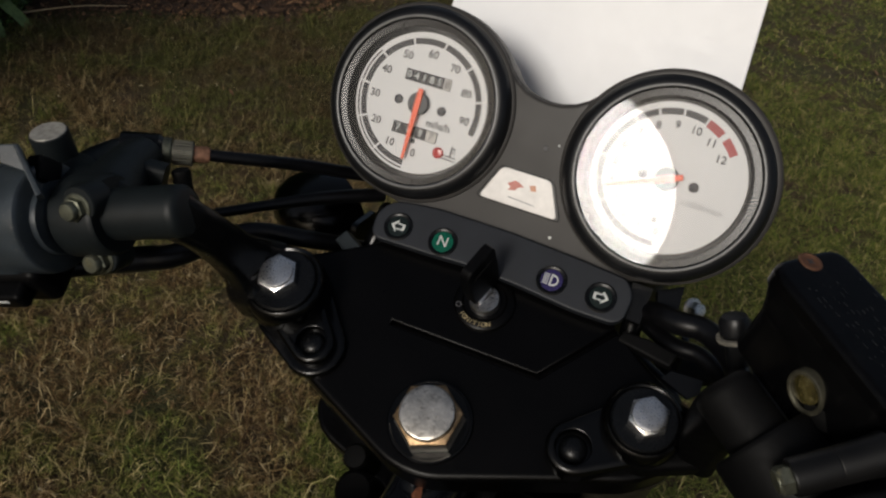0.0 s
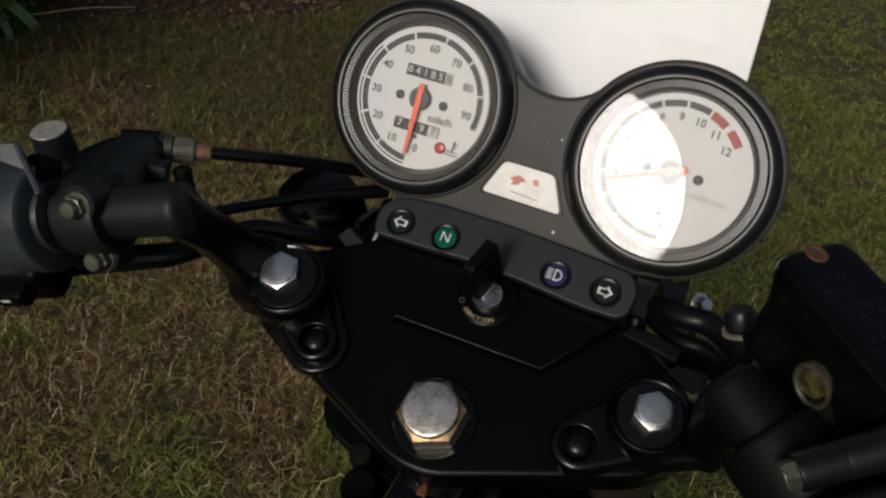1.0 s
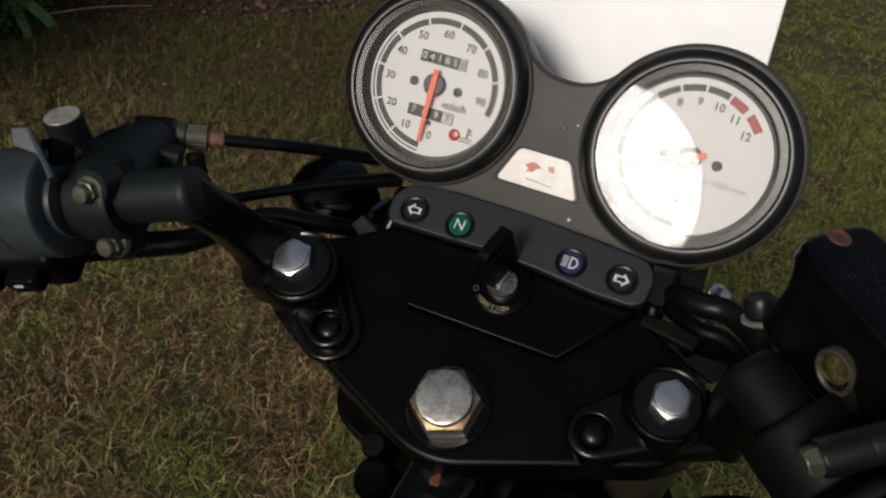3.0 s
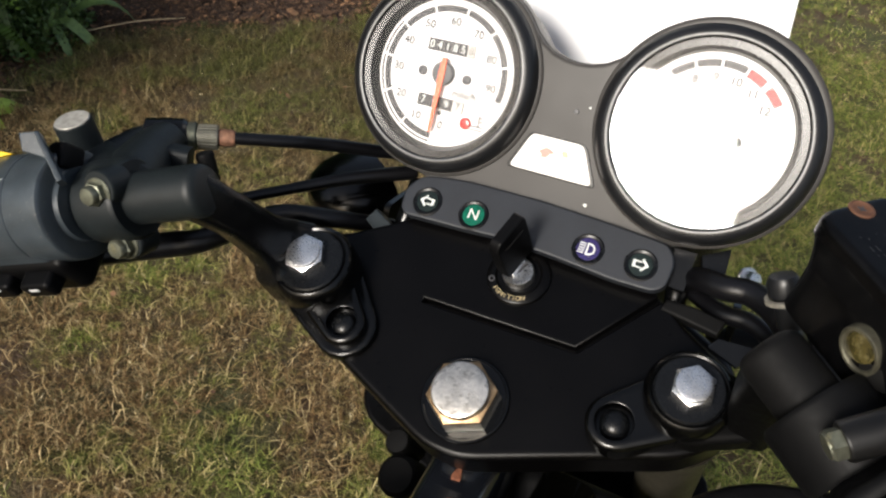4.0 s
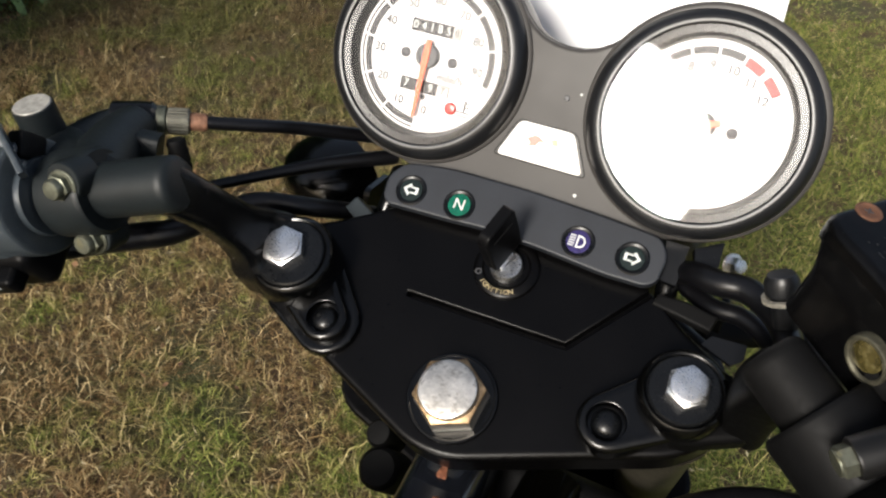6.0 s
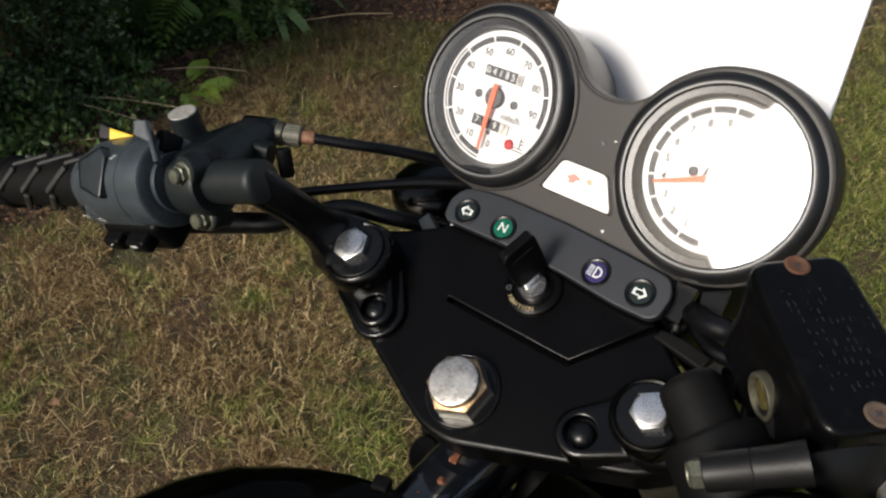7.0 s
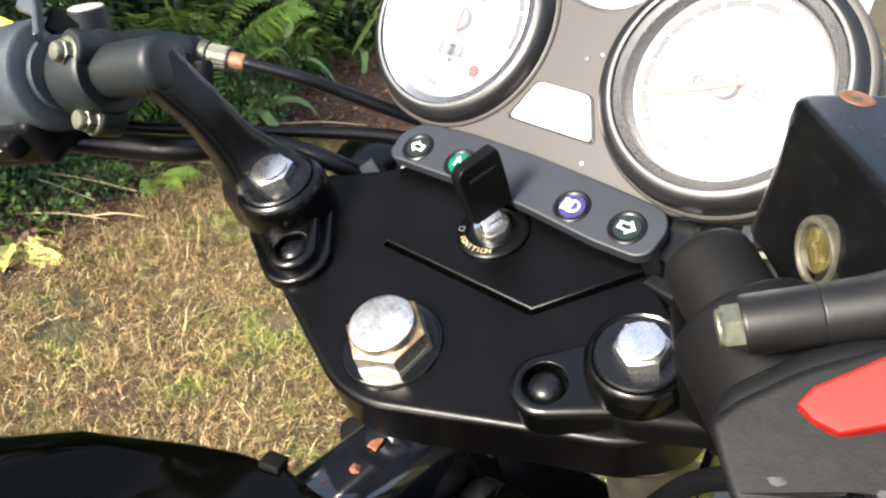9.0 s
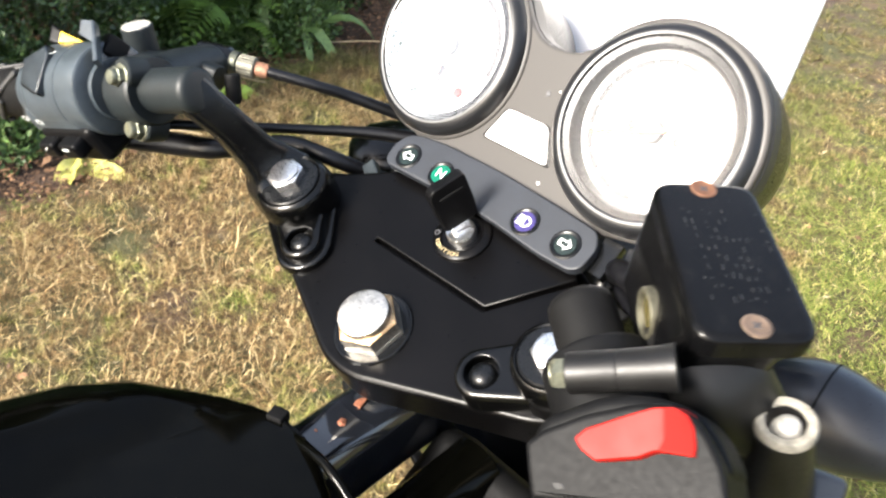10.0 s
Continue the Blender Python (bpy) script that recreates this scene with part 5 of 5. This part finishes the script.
def grass(count, x0, x1, y0, y1, long, wide, name, label):
    each = 9  # blades to a tuft
    tufts = count // each
    tx, ty = nrng.uniform(x0, x1, tufts), nrng.uniform(y0, y1, tufts)
    edge = np.minimum(np.minimum(np.abs(tx - x1), np.abs(ty - y0)), np.abs(ty - y1)) < 0.5  # feathered into the next stretch
    tx, ty = tx + edge * nrng.normal(0, 0.16, tufts), ty + edge * nrng.normal(0, 0.16, tufts)
    clump = np.sin(tx * 31 + 3 * np.sin(ty * 17)) * np.sin(ty * 29 + 2 * np.sin(tx * 23))
    bare = np.sin(tx * 5.3 + 2 * np.sin(ty * 4.1)) * np.sin(ty * 6.1 + 1.5 * np.sin(tx * 7.3 + 1)) + 0.3 * np.sin(tx * 19 + ty * 13)
    worn = np.exp(-(((tx + 1.56) / 0.085) ** 2 + ((ty - 0.51) / 0.05) ** 2))  # a small bare grey patch
    keep = tx > hedge_edge(ty) + np.abs(nrng.normal(0, 0.16, tufts)) - 0.05
    keep &= nrng.random(tufts) < np.clip(0.72 + 0.28 * clump - 1.6 * np.clip(bare - 0.78, 0, 0.3) - worn, 0.04, 1)
    tx, ty, clump = tx[keep], ty[keep], clump[keep]
    ta, tall, flop = nrng.uniform(0, 2 * np.pi, len(tx)), nrng.lognormal(0, 0.32, len(tx)), nrng.normal(0, 0.22, len(tx))
    tx, ty, clump, ta, tall, flop = (np.repeat(v, each) for v in (tx, ty, clump, ta, tall, flop))
    n = len(tx)
    spread = long * 0.42
    x, y = tx + nrng.normal(0, spread, n), ty + nrng.normal(0, spread, n)
    a, lean = ta + nrng.normal(0, 1.3, n), np.clip(nrng.normal(1.1, 0.32, n) + flop, 0.1, 1.5)
    ln = long * tall * nrng.lognormal(0, 0.3, n) * (1 + 0.25 * clump)
    w = wide * nrng.uniform(0.6, 1.4, n)
    d = np.stack([np.cos(a) * np.sin(lean), np.sin(a) * np.sin(lean), np.cos(lean)], -1)
    bend = a + nrng.normal(0, 0.8, n)
    curl = np.stack([np.cos(bend), np.sin(bend), -0.35 * np.ones(n)], -1)
    side = np.stack([-np.sin(a), np.cos(a), nrng.uniform(-0.5, 0.5, n)], -1)
    base = np.stack([x, y, np.zeros(n) + nrng.uniform(0, 0.012, n)], -1)
    mid = base + d * (ln * 0.55)[:, None]
    tip = mid + (d * 0.5 + curl * 0.5) * (ln * 0.5)[:, None]
    s = side * w[:, None] * 0.5
    verts = np.stack([base - s, base + s, mid + s * 0.9, mid - s * 0.9, tip], 1).reshape(-1, 3)
    k = np.arange(n)[:, None] * 5
    faces = np.concatenate([k + [0, 1, 2], k + [0, 2, 3], k + [3, 2, 4]], 1).reshape(-1, 3)
    return tagged(new(name, soup(name, verts, faces, BLADES)), label, "grass", kind="stuff")


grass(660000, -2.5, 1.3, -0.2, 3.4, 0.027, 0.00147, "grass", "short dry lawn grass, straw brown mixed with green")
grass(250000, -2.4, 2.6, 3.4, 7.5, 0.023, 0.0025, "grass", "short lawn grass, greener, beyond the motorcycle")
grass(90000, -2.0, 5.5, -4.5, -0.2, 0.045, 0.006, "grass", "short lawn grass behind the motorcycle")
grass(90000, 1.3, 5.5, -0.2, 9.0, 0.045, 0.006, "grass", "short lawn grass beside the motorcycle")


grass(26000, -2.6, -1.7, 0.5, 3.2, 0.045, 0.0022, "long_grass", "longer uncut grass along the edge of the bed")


def leaf_cloud(count, centre, size, leaf, narrow, shell=0.55):
    """Folded leaves scattered through an uneven rounded mass."""
    v = nrng.normal(size=(count, 3))
    v /= np.linalg.norm(v, axis=1, keepdims=True)
    r = nrng.uniform(shell, 1.0, count) ** 0.7
    lump = 1 + 0.2 * np.sin(v[:, 0] * 7 + centre[1] * 5) * np.sin(v[:, 1] * 6 + 1) + 0.14 * np.sin(v[:, 2] * 13 + v[:, 1] * 17 + centre[0] * 9)
    p = np.array(centre) + v * (r * lump)[:, None] * np.array(size)
    p[:, 2] = np.abs(p[:, 2]) + 0.01
    a = nrng.normal(size=(count, 3)) + v * 0.9 + [0, 0, 0.5]
    a /= np.linalg.norm(a, axis=1, keepdims=True)
    b = np.cross(a, nrng.normal(size=(count, 3)))
    b /= np.linalg.norm(b, axis=1, keepdims=True)
    c = np.cross(a, b)
    ln = leaf * nrng.uniform(0.6, 1.35, count)
    ln, w = ln[:, None], (ln * narrow)[:, None]
    verts = np.stack([p, p + a * ln * 0.5 + b * w + c * w * 0.4, p + a * ln - c * ln * 0.12, p + a * ln * 0.5 - b * w + c * w * 0.4], 1).reshape(-1, 3)
    k = np.arange(count)[:, None] * 4
    return verts, np.concatenate([k + [0, 1, 2], k + [0, 2, 3]], 1).reshape(-1, 3)


def child(name, me, material, thing, label="", kind=""):
    me.materials.append(material)
    ob = new(name, me)
    ob.parent = thing
    return tagged(ob, label, kind=kind)


def shrub(name, label, masses, leaf, narrow, material, category="shrub"):
    thing = tagged(new(name), label, category)
    at = np.array([masses[0][1][0], masses[0][1][1], 0.0])
    thing.location = at
    vs, fs, n = [], [], 0
    for count, centre, size in masses:
        v, f = leaf_cloud(count, centre, size, leaf, narrow)
        vs.append(v)
        fs.append(f + n)
        n += len(v)
    crown = new("crown", soup("crown", np.concatenate(vs) - at, np.concatenate(fs), material))
    crown.parent = thing
    tagged(crown, kind="stuff")
    stems = bmesh.new()
    for _, centre, size in masses:
        for k in range(7):
            a = k * 0.9 + centre[1]
            base = Vector((centre[0] + 0.25 * size[0] * math.cos(a), centre[1] + 0.25 * size[1] * math.sin(a), -0.02))
            tip = Vector((centre[0] + size[0] * 0.7 * math.cos(a), centre[1] + size[1] * 0.7 * math.sin(a), centre[2] + size[2] * 0.5))
            thin = min(1.0, size[2] / 0.5)
            tube([base, base.lerp(tip, 0.5) + Vector((0, 0, 0.1 * thin)), tip], [0.012 * thin, 0.008 * thin, 0.003 * thin], 6, stems, 4)
    bmesh.ops.translate(stems, vec=-thing.location, verts=stems.verts[:])
    child("branch", finish(stems, "branch"), TWIG, thing, kind="stuff")
    return thing


# height added out of view south of y 0.3, to shade the lawn
shrub("privet_hedge", "dense dark green small-leaved hedge beside the lawn", [(30000, (-2.62, 0.72, 0.42), (0.4, 0.5, 0.52)), (34000, (-2.64, 0.05, 0.6), (0.46, 0.6, 1.0)), (14000, (-3.55, 1.5, 0.35), (0.3, 0.5, 0.6)), (20000, (-3.5, 0.6, 0.8), (0.5, 1.0, 0.8)), (24000, (-2.8, -0.8, 0.9), (0.5, 0.7, 1.3)), (14000, (-2.8, -1.9, 0.9), (0.5, 0.8, 1.3)), (9000, (-2.8, -3.0, 0.9), (0.5, 0.8, 1.2))], 0.021, 0.27, PRIVET, "hedge")
shrub("low_ground_cover", "low small-leaved ground cover spilling over the lawn edge", [(3000, (-2.42, 0.62, 0.06), (0.2, 0.25, 0.16)), (5000, (-2.42, 0.1, 0.08), (0.22, 0.3, 0.2)), (2600, (-2.66, 1.4, 0.05), (0.14, 0.2, 0.14)), (700, (-2.32, 0.96, 0.02), (0.17, 0.18, 0.06)), (500, (-2.24, 0.74, 0.02), (0.16, 0.16, 0.06)), (2000, (-2.24, 0.42, 0.02), (0.18, 0.24, 0.1)), (1500, (-2.12, 0.1, 0.02), (0.14, 0.2, 0.08)), (4200, (-2.78, 1.75, 0.08), (0.2, 0.24, 0.3)), (2200, (-2.9, 2.2, 0.06), (0.2, 0.2, 0.2)), (2500, (-2.55, 1.0, 0.05), (0.16, 0.2, 0.1)), (3500, (-2.6, 1.75, 0.06), (0.2, 0.3, 0.16))], 0.024, 0.3, COVER, "ground cover")
shrub("leafy_shrub", "mixed mid-green garden shrub behind the bed", [(9000, (-3.6, 2.3, 0.45), (0.36, 0.6, 0.7)), (9000, (-3.45, 3.4, 0.5), (0.45, 0.8, 0.8)), (8000, (-3.4, 4.8, 0.5), (0.6, 0.9, 0.9)), (8000, (-3.0, 6.2, 0.6), (0.6, 1.0, 1.0)), (9000, (-3.6, 3.4, 0.9), (0.6, 2.6, 1.0))], 0.045, 0.32, SHRUB)

# unseen conifers, added to darken what the metal and paint reflect
shrub("added_conifer_hedge", "tall dark green conifer hedge, added behind the bed to darken reflections", [(20000, (-4.3, -0.6 + 1.4 * k, 2.2 + 0.2 * (k % 2)), (0.8, 1.1, 2.7)) for k in range(5)], 0.11, 0.22, SHRUB, "hedge")


def blade_leaf(length, width, rise, droop, fold=0.25, n=10, broad=False, wavy=0.06):
    """One leaf along +X that rises, arches and hangs, folded at its midrib; a broad one sits on a stalk."""
    bm = bmesh.new()
    rows = []
    for k in range(n + 1):
        t = k / n
        if broad:
            u = max(0.0, (t - 0.18) / 0.82)
            w = width * 0.5 * max(0.0, math.sin(math.pi * u**0.75)) ** 0.7 + 0.0015
        else:
            w = width * 0.5 * (1 - t) ** 0.45 * min(1, 0.5 + 2.5 * t) + 0.0004
        x, z = length * (t - 0.2 * droop * t * t), length * (rise * t - droop * t * t)
        wave = wavy * width * math.sin(13 * t + length * 40)
        rows.append([bm.verts.new((x, -w, z + fold * w + wave)), bm.verts.new((x, -w * 0.5, z + fold * w * 0.7)), bm.verts.new((x, 0, z)), bm.verts.new((x, w * 0.5, z + fold * w * 0.7)), bm.verts.new((x, w, z + fold * w - wave))])
    for p, q in zip(rows, rows[1:]):
        for k in range(4):
            bm.faces.new((p[k], p[k + 1], q[k + 1], q[k]))
    return finish(bm, "leaf", 180)


def frond(length, width, rise, droop, pairs=22):
    """A feathery frond: a rachis with narrow leaflets to both sides."""
    bm = bmesh.new()
    line = [Vector((length * (t - 0.2 * droop * t * t), 0, length * (rise * t - droop * t * t))) for t in (k / pairs for k in range(pairs + 1))]
    tube(line[:: max(1, pairs // 6)], 0.0012, 4, bm, 2)
    for k in range(3, pairs + 1):
        t = k / pairs
        w = width * math.sin(math.pi * (0.12 + 0.86 * t)) ** 0.8
        for s in (-1, 1):
            a, tip = line[k], line[k] + Vector((w * 0.45, s * w, -0.15 * w))
            mid = a.lerp(tip, 0.45)
            e = Vector((length / pairs * 0.55, 0, 0))
            v = [bm.verts.new(p) for p in (a, mid - e, tip, mid + e)]
            bm.faces.new(v)
    return finish(bm, "frond", 180)


def leaf_plant(name, label, at, count, length, width, rise, droop, material, seed, spread=6.28, turn=0.0, broad=False, fern=False, wavy=0.06):
    """A rosette of single leaves or fronds."""
    rnd = random.Random(seed)
    thing = tagged(new(name), label, "plant")
    thing.location = (*at, 0.03)
    for k in range(count):
        size = (length * rnd.uniform(0.65, 1.2), width * rnd.uniform(0.75, 1.2), rise * rnd.uniform(0.6, 1.2), droop * rnd.uniform(0.7, 1.2))
        me = frond(*size) if fern else blade_leaf(*size, broad=broad, wavy=wavy)
        leaf = child("frond" if fern else "leaf", me, material, thing)
        leaf.matrix_basis = pose(rnd.uniform(-0.04, 0.04), rnd.uniform(-0.04, 0.04), -0.02, rnd.uniform(-25, 25), 0, math.degrees(turn + spread * (k + rnd.random() * 0.8) / count))
    return thing


leaf_plant("strap_leaf_plant", "clump of broad pale strap leaves hanging over the soil", (-2.58, 1.84), 7, 0.66, 0.062, 1.75, 1.85, STRAP, 9, wavy=0.02)
for k, (x, y) in enumerate(((-2.74, 1.8), (-2.95, 2.3), (-3.05, 2.9))):
    leaf_plant("strap_leaf_plant", "clump of long arching strap leaves in the bed", (x, y), 7, 0.62, 0.056, 1.7, 1.75, STRAP, 3 + k, wavy=0.02)
for k, (x, y, n, size) in enumerate(((-2.14, 0.66, 6, 0.15), (-2.28, 1.2, 8, 0.2), (-2.28, 0.4, 6, 0.14), (-2.58, 1.5, 6, 0.12), (-2.36, 0.9, 5, 0.1), (-2.45, 2.4, 6, 0.13))):
    leaf_plant("broad_leaf_weed", "broad pale green weed at the foot of the hedge", (x, y), n, size, size * 0.42, 0.22, 0.24, BROAD, 25 + k, broad=True)
for k, (x, y, n, size) in enumerate(((-2.38, 0.97, 9, 0.085), (-2.45, 1.1, 8, 0.1), (-2.3, 1.08, 7, 0.07), (-2.2, 0.86, 7, 0.07), (-2.4, 0.78, 8, 0.09))):
    leaf_plant("sprawling_weed", "small bright green leafy weed on the bed's edge", (x, y), n, size, size * 0.4, 0.75, 0.6, BROAD, 60 + k, broad=True)
leaf_plant("yellow_leaf_weed", "yellowing broad-leaved weed flopped onto the lawn edge", (-2.05, 0.62), 7, 0.2, 0.06, 0.25, 0.3, leaf_material("yellow_green_leaf", (0.3, 0.3, 0.05), (0.55, 0.5, 0.16), 0.5), 36, 2.4, -1.3, broad=True)
for k, (x, y, size) in enumerate(((-2.7, 1.5, 0.5), (-2.82, 1.42, 0.5), (-2.86, 1.66, 0.58), (-3.0, 1.9, 0.6), (-3.1, 2.2, 0.5), (-3.05, 2.5, 0.4), (-2.98, 1.35, 0.6))):
    leaf_plant("fern_plant", "bright green feathery fern under the shrubs", (x, y), 15, size, size * 0.2, 2.2, 1.6, FERN, 40 + k, fern=True)

for k in range(26):
    x, y = -2.62 - 0.5 * random.Random(70 + k).random(), 0.7 + 2.6 * random.Random(170 + k).random()
    leaf_plant("seedling", "small green seedling on the brown soil", (x, y), 7, 0.06 + 0.04 * random.Random(k).random(), 0.022, 1.2, 1.0, COVER, 300 + k, broad=True)

# dry stalks lying at the lawn edge
for p, q in (((-2.47, 1.22, 0.03), (-2.22, 1.42, 0.03)), ((-2.5, 0.9, 0.06), (-2.2, 1.05, 0.03)), ((-2.45, 1.9, 0.03), (-2.2, 2.2, 0.04)), ((-2.5, 0.72, 0.1), (-2.15, 0.93, 0.04)), ((-2.45, 0.8, 0.08), (-2.12, 1.06, 0.05)), ((-2.2, 0.7, 0.04), (-2.02, 0.9, 0.03)), ((-2.08, 0.86, 0.03), (-1.95, 0.99, 0.04))):
    bm = tube([p, Vector(p).lerp(Vector(q), 0.5) + Vector((0.01, 0.0, 0.015)), q], [0.0035, 0.003, 0.002], 6, None, 5)
    ob = new("dry_stalk", finish(bm, "dry_stalk"))
    ob.data.materials.append(STALK)
    tagged(ob, "thin dry straw-coloured stalk lying on the soil", "stalk", "stalks at the lawn edge")


def litter(count, x0, x1, y0, y1, size, material, name, label, thin=0.3):
    x, y = nrng.uniform(x0, x1, count), nrng.uniform(y0, y1, count)
    keep = x < hedge_edge(y) + np.abs(nrng.normal(0, 0.05, count)) if x1 < 0 else x > hedge_edge(y)
    x, y = x[keep], y[keep]
    count = len(x)
    p = np.stack([x, y, nrng.uniform(0.006, 0.03, count) + 0.03 * np.clip((hedge_edge(y) - x) / 0.35, 0, 1)], -1)
    a = nrng.normal(size=(count, 3)) * [1, 1, 0.35]
    a /= np.linalg.norm(a, axis=1, keepdims=True)
    b = np.cross(a, nrng.normal(size=(count, 3)) * 0.3 + [0, 0, 1])
    s = (size * nrng.lognormal(0, 0.4, count))[:, None]
    verts = np.stack([p, p + a * s * 0.5 + b * s * thin, p + a * s, p + a * s * 0.5 - b * s * thin], 1).reshape(-1, 3)
    k = np.arange(count)[:, None] * 4
    faces = np.concatenate([k + [0, 1, 2], k + [0, 2, 3]], 1).reshape(-1, 3)
    return tagged(new(name, soup(name, verts, faces, material)), label, "litter", kind="stuff")


STRAW = leaf_material("bleached_straw", (0.3, 0.24, 0.13), (0.58, 0.5, 0.32), 0.6)
DEAD = leaf_material("brown_dead_leaf", (0.06, 0.03, 0.014), (0.22, 0.12, 0.06), 0.8)
litter(44000, -3.3, -1.5, -0.4, 4.0, 0.016, DEAD, "leaf_litter", "brown dead leaves and mulch on the bed")
litter(900, -2.2, 1.2, 0.0, 4.0, 0.014, DEAD, "fallen_leaves", "scattered small dead leaves on the lawn")
litter(7000, -2.3, 1.2, 0.0, 4.0, 0.012, STRAW, "bleached_straw", "pale bleached straw ends lying in the lawn", 0.06)
bed = bmesh.new()
ys = [-4.0 + 0.075 * k for k in range(165)]
rows = []
for y in ys:
    e = float(hedge_edge(y))
    row = []
    for j, d in enumerate((0, 0.05, 0.1, 0.16, 0.22, 0.3, 0.38, 0.46, 0.56, 0.68, 0.8, 1.0, 1.4, 2.4)):
        rough = Vector((e - d, y, 0.0))
        row.append(bed.verts.new((e - d + 0.03 * noise.noise(rough * 9), y, -0.004 + 0.034 * min(1, d / 0.3) + 0.02 * noise.noise(rough * 7) + 0.012 * noise.noise(rough * 19))))
    rows.append(row)
for p, q in zip(rows, rows[1:]):
    for k in range(13):
        bed.faces.new((p[k], p[k + 1], q[k + 1], q[k]))
me = finish(bed, "flower_bed", 180)
me.materials.append(SOIL)
tagged(new("flower_bed", me), "bare dark brown soil of the garden bed", "soil", kind="structure")


def tennis_ball(at, radius, turn):
    """A felt ball with its curved white seam."""
    ball = tagged(new("tennis_ball"), "blue felt tennis ball with a white seam lying in the grass", "ball")
    ball.matrix_basis = pose(*at, *turn)
    bm = bmesh.new()
    bmesh.ops.create_uvsphere(bm, u_segments=32, v_segments=20, radius=radius)
    child("felt", finish(bm, "felt"), surface("blue_felt", (0.025, 0.17, 0.42), 0.9, vary=0.2, scale=250, bump=0.5, bump_scale=900), ball)
    line = []
    for k in range(49):
        t = 4 * math.pi * k / 48
        lat, lon = math.pi / 2 - (math.pi / 2 - 0.44) * math.cos(t), t / 2 + 0.44 * math.sin(2 * t)
        line.append((radius * math.sin(lat) * math.cos(lon), radius * math.sin(lat) * math.sin(lon), radius * math.cos(lat)))
    child("seam", finish(tube(line, [radius * 0.07] * 49, 6, None, 2), "seam"), surface("white_seam", (0.7, 0.72, 0.72), 0.7), ball)


tennis_ball((0.0, 3.39, 0.034), 0.034, (35, 0, 20))
